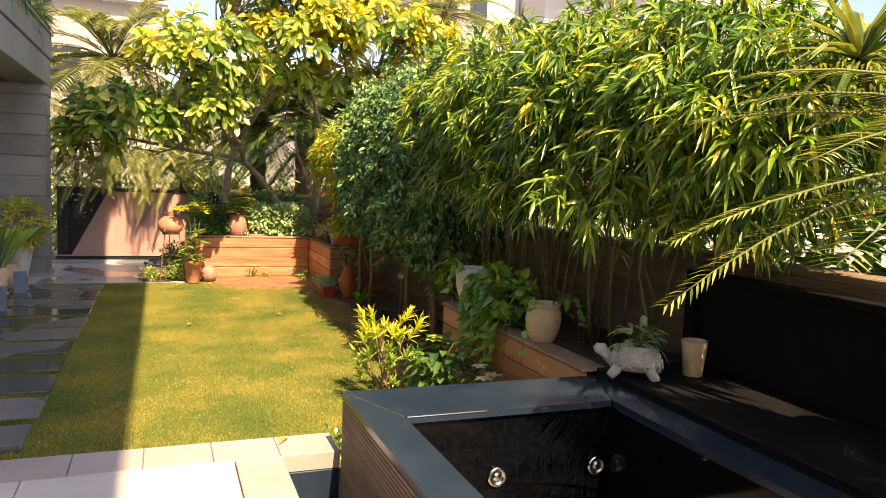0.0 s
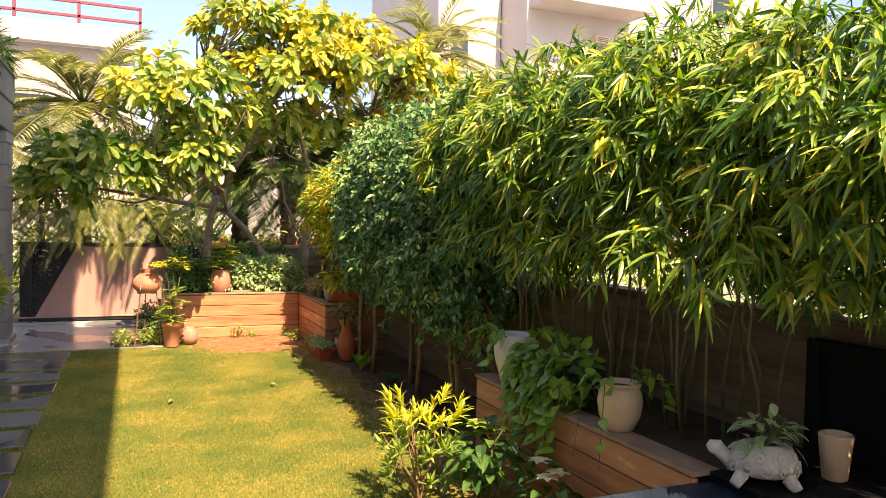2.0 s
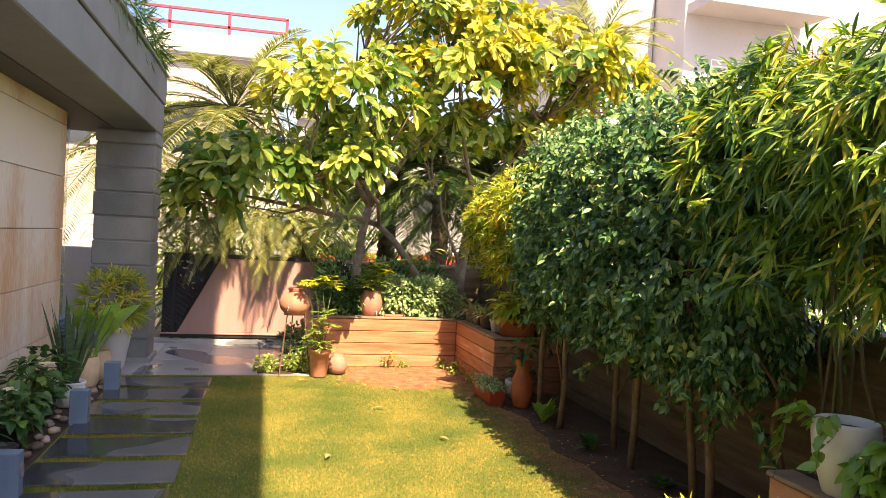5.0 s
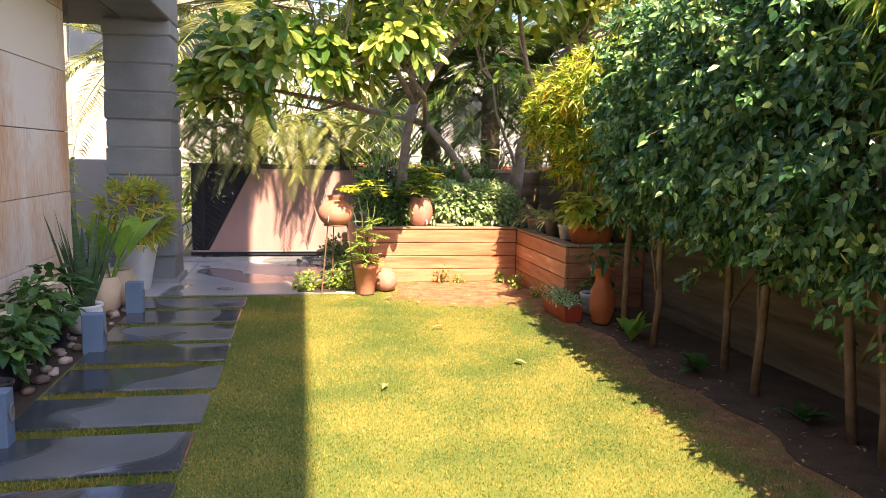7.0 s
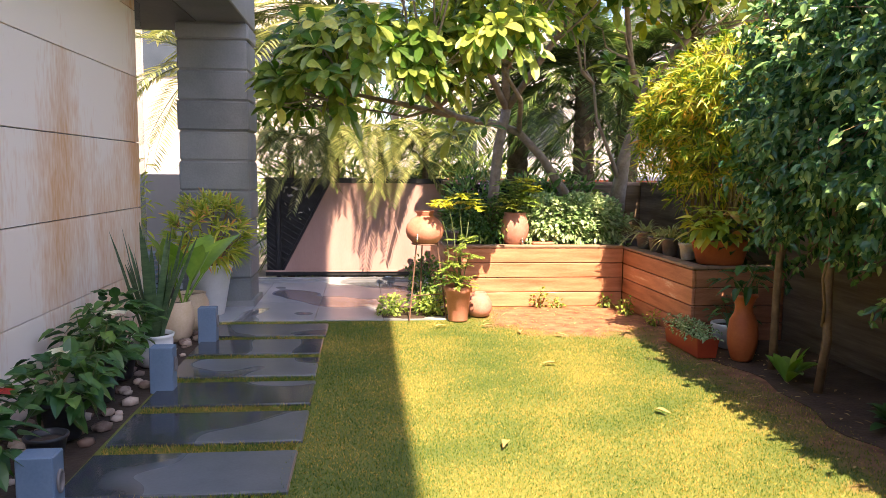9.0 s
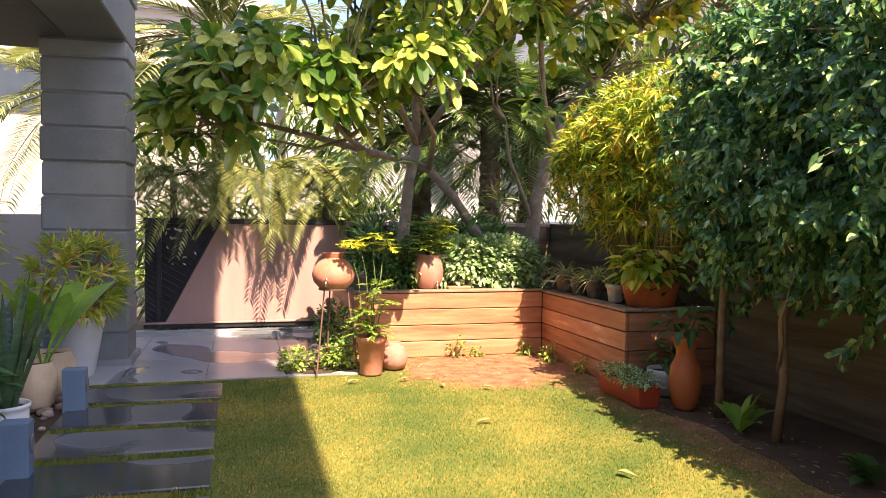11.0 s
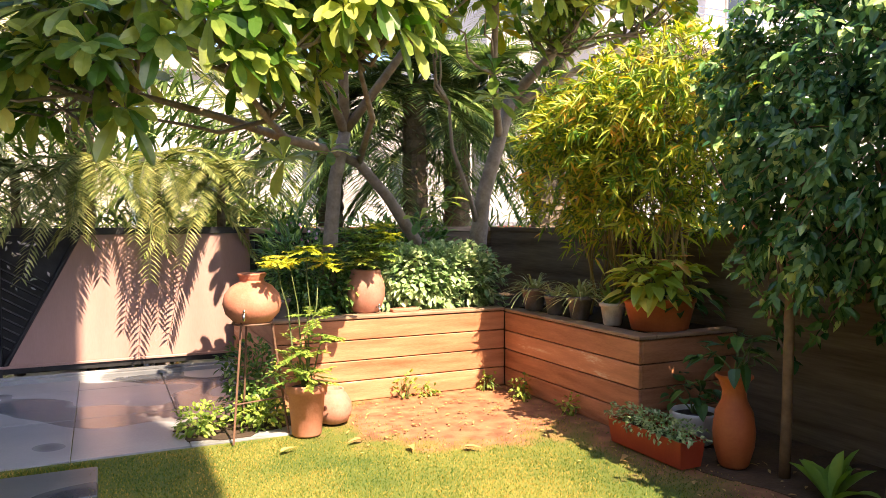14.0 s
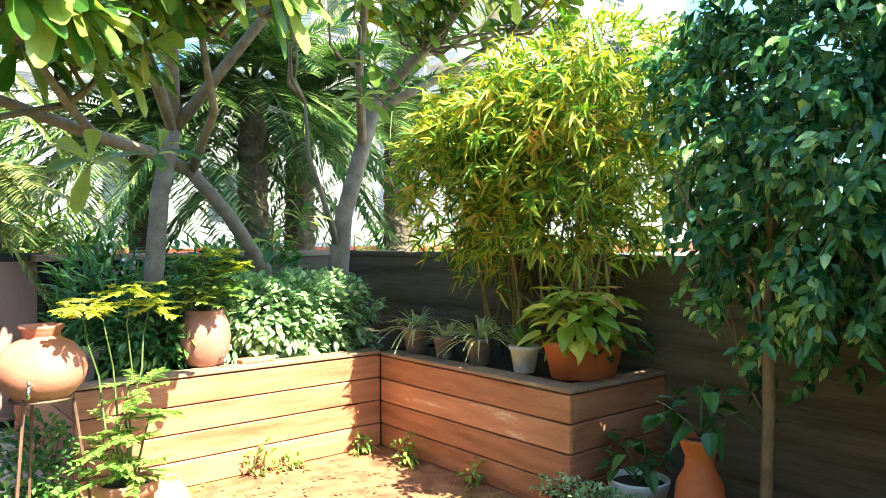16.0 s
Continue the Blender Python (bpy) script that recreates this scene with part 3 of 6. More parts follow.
part("post", box(1.252, 1.30, GY - 0.03, GY + 0.05, 0.0, 1.40, 0.004), M_IRON, gate)
part("diagonal_bar", tube([(-1.055, GY, 0.14), (-0.395, GY, 1.40)], 0.022, 6), M_IRON, gate)
part("backing", box(-1.27, -0.30, GY + 0.062, GY + 0.07, 0.14, 1.40, 0), M_IRON, gate)
for k in range(17):
    z = 0.16 + 0.07 * k
    xr = -1.06 + (z - 0.14) * 0.524 - 0.02
    if xr > -1.03 and z < 0.95:
        part("slat", tube([(-1.065, GY + 0.02, min(z + 0.62 * (xr + 1.065), 1.38)), (xr, GY + 0.02, z)], 0.011, 5), M_IRON, gate)
    part("slat", tube([(-1.27, GY + 0.02, z + 0.07), (-1.135, GY + 0.02, z - 0.03)], 0.010, 5), M_IRON, gate)
rl = random.Random(5)
for k in range(46):
    x, z = rl.uniform(-1.02, -0.50), rl.uniform(0.86, 1.34)
    if x < -1.06 + (z - 0.14) * 0.524 - 0.06:
        a = rl.uniform(0, 6.28)
        c, s = math.cos(a) * 0.03, math.sin(a) * 0.03
        w = 0.35
        part("pierced_leaf", ([(x - c, GY + 0.045, z - s), (x + s * w, GY + 0.045, z - c * w), (x + c, GY + 0.045, z + s), (x - s * w, GY + 0.045, z + c * w),
                               (x - c, GY + 0.052, z - s), (x + s * w, GY + 0.052, z - c * w), (x + c, GY + 0.052, z + s), (x - s * w, GY + 0.052, z + c * w)],
                              [(0, 1, 2, 3), (7, 6, 5, 4), (0, 4, 5, 1), (1, 5, 6, 2), (2, 6, 7, 3), (3, 7, 4, 0)]), M_CHROME, gate)
solo("gate_track", join(box(-2.2, 1.1, 15.80, 15.95, 0.0, 0.05, 0.004), box(-2.2, 1.1, 15.86, 15.89, 0.05, 0.075, 0.003)), M_PAVE, "raised stone sill with the gate's rail", "sill", kind="structure")
solo("gate_grille", join(box(1.31, 2.24, 16.03, 16.06, 0.1, 1.40), *[box(1.33 + 0.06 * k, 1.345 + 0.06 * k, 16.0, 16.03, 0.7, 1.38, 0.003) for k in range(15)]), M_IRON, "dark metal screen behind the bed", "screen", kind="structure")

# house on the left
col = thing("column", "grey stone column laid in rough courses", "column", kind="structure")
part("core", box(-1.93, -1.20, 14.02, 14.58, -0.05, 3.2, 0), M_BEAM, col)
zz = 0.0
for k in range(10):
    h = 0.334
    if zz + h > 3.18:
        h = 3.185 - zz
    o = 0.008 * math.sin(2.3 * k)
    part("stone", box(-1.95 - o, -1.18 + o, 14.0 - o, 14.60, zz + 0.006, zz + h - 0.006, 0.016), M_COLUMN, col)
    zz += h
part("plinth", box(-1.99, -1.14, 13.96, 14.64, 0.0, 0.075, 0.008), M_COLUMN, col)
beam = thing("beam", "wide grey concrete edge beam with a planting trough", "beam", kind="structure")
part("lower_course", box(-1.75, -1.18, 2.0, 14.60, 3.20, 3.64, 0.012), M_BEAM, beam)
part("upper_course", box(-1.72, -1.16, 2.0, 14.63, 3.65, 4.05, 0.012), M_BEAM, beam)
part("coping", box(-1.75, -1.13, 2.0, 14.66, 4.05, 4.09, 0.008), M_COLUMN, beam)
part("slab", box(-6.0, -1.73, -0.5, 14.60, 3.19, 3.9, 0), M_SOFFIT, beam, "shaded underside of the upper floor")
solo("balustrade", box(-1.50, -1.488, 4.0, 14.55, 4.095, 5.0, 0.002), M_GLASS, "clear glass balustrade above the beam", "balustrade", kind="structure")
wall_w = thing("wall_west", "sandstone-clad house wall with thin level joints", "wall", kind="structure")
part("core", box(-2.5, -2.03, -0.4, 12.70, -0.1, 3.19, 0), M_BEAM, wall_w)
for k in range(6):
    z0, z1 = 0.0 + 0.605 * k, 0.605 * (k + 1)
    z1 = min(z1, 3.19)
    if z1 - z0 < 0.05:
        continue
    for i in range(4):
        y1 = 12.71 - 3.3 * i
        part("panel", box(-2.03, -2.0, max(y1 - 3.298, -0.4), y1, z0 + 0.004, z1 - 0.004, 0.002), M_SAND, wall_w)
part("end_panel", box(-2.49, -2.03, 12.70, 12.72, 0.0, 3.19, 0.002), M_SAND, wall_w)
screen = thing("window_1", "tall glazed strip with a dark slotted frame", "window", kind="structure")
part("window_frame", box(-2.10, -2.05, 12.74, 12.80, 0.1, 3.18, 0.004), M_IRON, screen)
for k in range(24):
    part("frame_cleat", box(-2.05, -2.02, 12.735, 12.745, 0.3 + 0.12 * k, 0.315 + 0.12 * k, 0.002), M_IRON, screen)
part("pane", box(-2.085, -2.075, 12.80, 13.15, 0.1, 3.18, 0.001), M_GLASS, screen)
solo("louvre_box", join(box(-2.3, -2.03, 12.9, 13.4, 0.0, 0.02), *[box(-2.3, -2.03, 12.9, 13.4, 0.04 + 0.05 * k, 0.065 + 0.05 * k, 0.004) for k in range(14)]), M_BOLLARD, "grey louvred metal box behind the pots", "louvre")
solo("side_wall", box(-5.2, -5.0, 13.0, 22.0, 0.0, 4.2, 0.01), M_RENDER, "white rendered wall of the side passage", "wall", kind="structure")
solo("front_wall_west", box(-6.0, -1.95, 16.0, 16.15, 0.0, 1.5, 0.01), M_RENDER, "white rendered front boundary wall", "wall", kind="structure")

# unseen block added behind the walker: closes the place and throws the lawn's shade
rear = thing("shade_block_rear", "unseen tall block with an overhanging top, added to cast the lawn shade", "house", kind="structure")
part("wall", box(-9.0, 0.35, -12.0, -0.6, 0.0, 17.6, 0), M_BOUNCE, rear)
# slanted right edge, fitted to the shade's edge on forecourt and gate
outline = [(-9.0, 17.6), (2.0, 17.6), (1.93, 17.75), (1.51, 20.5), (1.55, 24.0), (-9.0, 24.0)]
tv = [(x, y, z) for y in (-12.0, 0.0) for x, z in outline]
tf = [tuple(range(6)), tuple(range(11, 5, -1))] + [(k, k + 6, (k + 1) % 6 + 6, (k + 1) % 6) for k in range(6)]
part("shade_overhang", (tv, tf), M_BOUNCE, rear)

# neighbours across the street
nb_r = thing("apartment_building", "white rendered apartment house with balconies", "building")
part("wall", box(16.9, 34.0, 31.0, 44.0, 0.0, 14.5, 0.02), M_RENDER, nb_r)
part("wall", box(13.6, 16.85, 33.5, 44.0, 0.0, 16.0, 0.02), M_RENDER, nb_r)
part("balcony", join(box(17.0, 26.5, 29.2, 31.0, 8.0, 8.25), box(17.0, 26.5, 29.2, 29.35, 8.25, 9.0)), M_RENDER, nb_r)
part("balcony", join(box(17.0, 22.5, 29.2, 31.0, 11.8, 12.2), box(17.0, 22.5, 29.2, 29.35, 12.2, 12.9)), M_RENDER, nb_r)
part("railing", join(*[tube([(17.1, 29.25, z), (26.4, 29.25, z)], 0.03, 5) for z in (9.25, 9.5)], *[tube([(17.1 + 0.93 * k, 29.25, 9.0), (17.1 + 0.93 * k, 29.25, 9.5)], 0.025, 5) for k in range(11)]), M_CHROME, nb_r)
for x, z, w, h in ((14.2, 9.3, 0.9, 1.6), (14.2, 5.6, 0.9, 1.6), (23.5, 9.0, 1.4, 2.0), (27.5, 9.2, 1.3, 1.5), (27.5, 12.6, 1.3, 1.4), (18.6, 5.2, 1.4, 1.6), (23.0, 5.2, 1.4, 1.6)):
    y = 33.5 if x < 16 else 31.0
    win = part("window", box(x, x + w, y - 0.06, y - 0.02, z, z + h, 0.005), M_DARKGLASS, nb_r)
    part("window_frame", join(box(x - 0.08, x, y - 0.09, y, z - 0.08, z + h + 0.08), box(x + w, x + w + 0.08, y - 0.09, y, z - 0.08, z + h + 0.08), box(x, x + w, y - 0.09, y, z + h, z + h + 0.08), box(x, x + w, y - 0.12, y, z - 0.08, z)), M_RENDER, win)
ac = thing("air_conditioner", "boxy beige outdoor air conditioner on the far facade", "air conditioner")
part("case", box(20.3, 21.2, 30.5, 30.98, 10.1, 10.85, 0.03), M_CREAM, ac)
part("grille", join(*[box(20.36, 20.95, 30.47, 30.5, 10.18 + 0.08 * k, 10.21 + 0.08 * k, 0.004) for k in range(8)]), M_GREYPOT, ac)
nb_l = thing("apartment_building", "cream house with maroon parapet rails", "building")
part("wall", box(-16.0, 0.6, 31.0, 42.0, 0.0, 8.0, 0.02), M_CREAMW, nb_l)
part("parapet", box(-16.2, 0.8, 30.6, 31.0, 8.0, 8.75, 0.02), M_RENDER, nb_l)
part("rail", box(-16.2, 0.8, 30.6, 30.7, 8.95, 9.05, 0.01), M_MAROON, nb_l)
part("rail", box(-16.2, 0.8, 30.6, 30.7, 9.45, 9.55, 0.01), M_MAROON, nb_l)
for k in range(9):
    part("rail_post", box(0.7 - 2.0 * k, 0.8 - 2.0 * k, 30.6, 30.7, 8.75, 9.5, 0.01), M_MAROON, nb_l)
for k in range(3):
    win = part("window", box(-3.6 - 3.5 * k, -2.2 - 3.5 * k, 30.93, 30.97, 4.6, 6.2, 0.005), M_DARKGLASS, nb_l)
nb_m = thing("apartment_building", "pale pink low house across the street", "building")
part("wall", box(1.4, 13.2, 34.0, 44.0, 0.0, 6.5, 0.02), M_RENDER, nb_m)
part("roof_edge", box(1.2, 13.4, 33.7, 34.0, 6.5, 6.9, 0.02), M_CREAMW, nb_m)
for k in range(3):
    part("window", box(3.0 + 3.4 * k, 4.4 + 3.4 * k, 33.93, 33.97, 2.2, 4.0, 0.005), M_DARKGLASS, nb_m)
solo("street_wall", box(1.0, 30.0, 24.0, 24.2, 0.0, 1.5, 0.01), M_RENDER, "white low wall across the street", "wall", kind="structure")
solo("street_band", box(1.0, 30.0, 23.96, 23.995, 1.1, 1.4, 0.01), M_REDPOT, "red painted band along the far wall", "band", kind="structure")

# ---- trees and tall plants ----


def rosette(base, axis, n, length, width, spread=(0.45, 1.5)):
    """Points and directions for a whorl of leaves at a twig's end."""
    a = Vector(axis).normalized()
    s = a.cross(Vector((0.37, 0.21, 0.9))).normalized()
    t = a.cross(s)
    P, D, U = [], [], []
    for k in range(n):
        ang = 2.4 * k + RNG.uniform(-0.25, 0.25)
        tilt = spread[0] + (spread[1] - spread[0]) * k / max(n - 1, 1) + RNG.uniform(-0.12, 0.12)
        d = math.cos(tilt) * a + math.sin(tilt) * (math.cos(ang) * s + math.sin(ang) * t)
        P.append(tuple(Vector(base) - a * 0.05 * k / n))
        D.append(tuple(d))
        U.append(tuple(a * math.sin(tilt) - math.cos(tilt) * (math.cos(ang) * s + math.sin(ang) * t) + Vector((0, 0, 0.4))))
    return P, D, U, [length * RNG.uniform(0.72, 1.12) for _ in range(n)], [width * RNG.uniform(0.8, 1.15) for _ in range(n)]


def big_leaf_tree(label, trunk, limbs, lobes, leaf_len=0.245, extra=()):
    """Crooked grey trunk, forked limbs, twigs to leaf whorls on the crown's lobes. lobes: centre, radii, count, share of yellow leaves."""
    tree = thing("tree", label, "tree", "broad-leaved trees in the bed")
    part("trunk", join(*[tube([Vector(p) for p in pts], list(rr), 10) for pts, rr in trunk]), M_BARK, tree, smooth=True)
    nodes = [Vector(p) for pts, _ in list(trunk) + list(limbs) for p in pts[1:]]
    for pts, rr in limbs:
        part("limb", tube([Vector(p) for p in pts], list(rr), 8), M_BARK, tree, smooth=True)
    twigs, groups = [], {0: [], 1: []}
    for c, r, count, yellow in lobes:
        c, r = Vector(c), Vector(r)
        for _ in range(count):
            d = Vector(ball(1)[0].tolist())
            if d.z < -0.55:
                d.z *= -0.5
            k = RNG.uniform(0.55, 1.0) ** 0.6
            p = c + Vector((d.x * r.x, d.y * r.y, d.z * r.z)) * k
            near = min(nodes, key=lambda q: (q - p).length + (0.8 if q.z > p.z else 0))
            if RNG.random() < 0.55:
                twigs.append(tube(bend(near, p, 4, -0.05, 0.05), [0.020, 0.016, 0.012, 0.009, 0.006], 5))
            out = Vector((0.8 * d.x + 0.08, 0.6 * d.y - 0.85, 0.5 * max(d.z, 0.0) + 0.45)) + Vector(RNG.normal(0, 0.33, 3).tolist())
            yel = RNG.random() < yellow * (0.4 + 0.6 * max(d.z, 0) + 0.4)
            groups[1 if yel else 0].append(rosette(p, out, int(RNG.integers(8, 14)), leaf_len, leaf_len * 0.40))
    for p, out, n in extra:
        groups[0].append(rosette(p, out, n, leaf_len * 1.1, leaf_len * 0.36))
    part("twig_growth", join(*twigs), M_BARK, tree, smooth=True, kind="stuff")
    for key, m, nm in ((0, M_LTREE, "broad green leaves"), (1, M_LTREEY, "yellowed upper leaves")):
        if groups[key]:
            P, D, U, L, W = [sum((list(g[i]) for g in groups[key]), []) for i in range(5)]
            part("crown", leaves(P, D, U, np.array(L), np.array(W), SPOON, 0.42, 0.12), m, tree, nm)
    return tree


big_leaf_tree("broad-leaved tree with whorled leaves over the planted bed",
              [([(1.72, 14.57, 0.66), (1.71, 14.57, 1.21), (1.77, 14.57, 1.90), (1.86, 14.55, 2.35)], (0.085, 0.07, 0.062, 0.058)),
               ([(2.84, 15.0, 0.66), (2.71, 14.9, 1.33), (2.39, 14.85, 1.77), (2.06, 14.75, 2.08)], (0.08, 0.065, 0.055, 0.05))],
              [([(1.86, 14.55, 2.35), (1.80, 14.4, 2.95), (1.72, 14.1, 3.5), (1.5, 13.8, 4.3)], (0.055, 0.045, 0.035, 0.02)),
               ([(1.86, 14.55, 2.35), (1.45, 14.0, 2.9), (1.1, 13.5, 3.3)], (0.045, 0.035, 0.02)),
               ([(1.86, 14.55, 2.35), (2.3, 14.0, 3.1), (2.6, 13.5, 3.8)], (0.045, 0.035, 0.02)),
               ([(2.06, 14.75, 2.08), (1.74, 14.5, 2.16), (1.2, 14.0, 2.2), (0.6, 13.5, 2.28), (0.0, 13.1, 2.35)], (0.05, 0.045, 0.038, 0.03, 0.018)),
               ([(1.2, 14.0, 2.2), (0.9, 13.3, 2.25), (0.6, 12.7, 2.4)], (0.03, 0.024, 0.014)),
               ([(2.06, 14.75, 2.08), (1.9, 13.9, 2.4), (1.5, 13.1, 2.7)], (0.035, 0.028, 0.016))],
              [((0.30, 12.85, 2.66), (1.10, 0.70, 0.52), 92, 0.04), ((1.35, 12.75, 2.9), (0.62, 0.62, 0.40), 36, 0.05), ((1.15, 12.4, 3.72), (1.0, 0.55, 0.58), 58, 0.25), ((2.35, 13.3, 3.6), (0.6, 0.7, 0.40), 22, 0.2),
               ((2.35, 13.3, 4.95), (1.05, 0.9, 0.45), 62, 0.6), ((-0.40, 13.0, 2.35), (0.50, 0.5, 0.38), 22, 0.0), ((1.6, 13.2, 3.35), (0.7, 0.5, 0.4), 24, 0.1), ((2.5, 13.7, 4.3), (0.7, 0.7, 0.5), 34, 0.35)],
              extra=(((1.45, 13.6, 2.10), (0.1, -0.5, 0.8), 9), ((1.05, 13.5, 2.0), (-0.2, -0.6, 0.6), 8), ((2.55, 14.4, 1.55), (0, -0.3, 1), 8)))
big_leaf_tree("tall broad-leaved tree with yellowing upper leaves by the wall corner",
              [([(3.42, 14.97, 0.66), (3.46, 14.97, 1.26), (3.53, 14.97, 1.78), (3.72, 14.95, 2.4), (3.83, 14.9, 2.83)], (0.11, 0.10, 0.082, 0.075, 0.072))],
              [([(3.83, 14.9, 2.83), (4.18, 14.6, 3.3), (4.45, 14.1, 3.85), (4.5, 13.6, 4.5)], (0.065, 0.05, 0.04, 0.02)),
               ([(3.83, 14.9, 2.75), (4.5, 14.9, 3.1), (5.18, 14.7, 3.55), (5.6, 14.2, 4.1)], (0.05, 0.042, 0.034, 0.02)),
               ([(3.72, 14.95, 2.4), (3.4, 14.5, 3.0), (3.1, 13.9, 3.6), (2.9, 13.4, 4.2)], (0.045, 0.036, 0.028, 0.016)),
               ([(3.47, 14.97, 1.45), (3.36, 14.9, 1.7), (3.08, 14.8, 2.28), (3.0, 14.7, 2.7)], (0.035, 0.028, 0.02, 0.012))],
              [((2.95, 13.1, 4.25), (1.0, 1.1, 0.62), 105, 0.5), ((4.3, 13.1, 4.5), (1.2, 1.1, 0.55), 110, 0.65), ((5.3, 13.7, 4.35), (0.8, 0.8, 0.5), 50, 0.7), ((3.4, 13.6, 5.0), (1.3, 1.0, 0.45), 70, 0.7), ((3.4, 14.2, 3.55), (1.1, 0.7, 0.45), 55, 0.12), ((4.7, 14.2, 3.7), (0.8, 0.7, 0.4), 36, 0.3)],
              extra=(((3.25, 14.2, 2.72), (-0.3, -0.5, 0.7), 10), ((3.55, 14.4, 2.78), (0.2, -0.5, 0.8), 9), ((2.75, 13.3, 2.75), (-0.2, -0.5, 0.7), 10), ((2.85, 14.5, 1.75), (0, -0.3, 1), 8), ((3.95, 14.5, 3.0), (0.2, -0.6, 0.6), 8)))


def shell(lo, hi, n, power=3.4, inner=0.55):
    """Points in a rounded box, most of them near its skin, with outward directions; the skin is uneven."""
    lo, hi = np.array(lo), np.array(hi)
    d = ball(n)
    r = 1.0 / (np.abs(d) ** power).sum(1) ** (1 / power)
    k = 1 - (1 - inner) * RNG.uniform(0, 1, n) ** 2.2
    k *= 1 + 0.10 * np.sin(d[:, 0] * 9 + d[:, 2] * 7) + 0.09 * np.sin(d[:, 1] * 11 + d[:, 2] * 9)
    return (lo + hi) / 2 + d * (r * k)[:, None] * (hi - lo) / 2, d


def ficus(label, stems, lo, hi, n, skirt):
    t = thing("ficus", label, "shrub", "clipped ficus row along the wall")
    for x, y in stems:
        part("trunk", tube(bend((x, y, 0), (x + RNG.uniform(-0.15, 0.15), y + RNG.uniform(-0.2, 0.2), lo[2] + 1.1), 6, 0, 0.025), [0.034, 0.032, 0.03, 0.028, 0.024, 0.018, 0.01], 7), M_FICBARK, t, smooth=True)
        tw = [tube(bend((x, y, 0.5 + 0.3 * k), (x + RNG.uniform(-0.35, 0.35), y + RNG.uniform(-0.5, 0.5), 1.2 + 0.35 * k), 4, 0.05, 0.03), [0.014, 0.012, 0.01, 0.007, 0.004], 5) for k in range(5)]
        part("branch_growth", join(*tw), M_FICBARK, t, smooth=True, kind="stuff")
    # leafy sprays on an uneven skin, and a ragged skirt of hanging ones below the clipped mass
    per = 26
    c, d = shell(lo, hi, n // per, 3.0, 0.42)
    d = d + 0.25 * ball(len(c))
    m = int(len(c) * skirt)
    spots = RNG.uniform(0, 1, (16, 2))[RNG.integers(0, 16, m)]
    skirt_c = np.stack([lo[0] + 0.12 + (hi[0] - lo[0] - 0.24) * spots[:, 0] + RNG.normal(0, 0.06, m), lo[1] + 0.1 + (hi[1] - lo[1] - 0.2) * spots[:, 1] + RNG.normal(0, 0.08, m),
                        lo[2] + 0.2 - np.abs(RNG.normal(0, 0.24, m))], 1)
    c = np.concatenate([c, skirt_c])
    o = unit(np.concatenate([unit(d) + 0.55 * ball(len(d)) + np.array([0, 0, -0.15]), 0.7 * ball(m) + np.array([0, 0, -0.8])]))
    ln = RNG.uniform(0.16, 0.34, len(c))
    part("twig_growth", join(*[tube([p - q * 0.2, p + q * a * 0.5, p + q * a + np.array([0, 0, -0.2 * a])], [0.004, 0.003, 0.0015], 3) for p, q, a in zip(c[::3], o[::3], ln[::3])]), M_FICBARK, t, kind="stuff")
    k = np.repeat(np.arange(len(c)), per)
    N = len(k)
    f = RNG.uniform(0.0, 1.0, N)[:, None]
    P = c[k] + o[k] * f * ln[k][:, None] + np.array([0, 0, -0.2]) * (f ** 2) * ln[k][:, None] + RNG.normal(0, 0.022, (N, 3))
    D = unit(o[k] * 0.5 + ball(N) * 0.9 + np.array([0, 0, -0.45]))
    U = unit(0.5 * o[k] + np.array([-0.1, -0.45, 0.65]) + 0.8 * ball(N))
    part("crown", leaves(P, D, U, RNG.uniform(0.045, 0.085, N), RNG.uniform(0.028, 0.048, N), ((0.0, 0.15), (0.36, 1.0), (0.7, 0.72), (1.0, 0.05)), 0.2, 0.12), M_LFIC, t, "small glossy dark green leaves")


ficus("clipped dark ficus with bare stems by the timber bed", [(3.42, 11.0), (3.40, 10.35)], (3.16, 9.7, 1.34), (4.05, 11.4, 3.02), 20000, 0.08)
ficus("clipped dark ficus with bare stems beside the lawn", [(3.65, 9.62), (3.5, 9.0)], (3.03, 8.4, 1.30), (4.0, 10.1, 3.08), 20000, 0.10)
ficus("clipped dark ficus with many thin stems", [(3.55, 8.1), (3.45, 7.75), (3.7, 7.4)], (3.05, 7.1, 1.26), (4.05, 8.8, 3.02), 20000, 0.10)


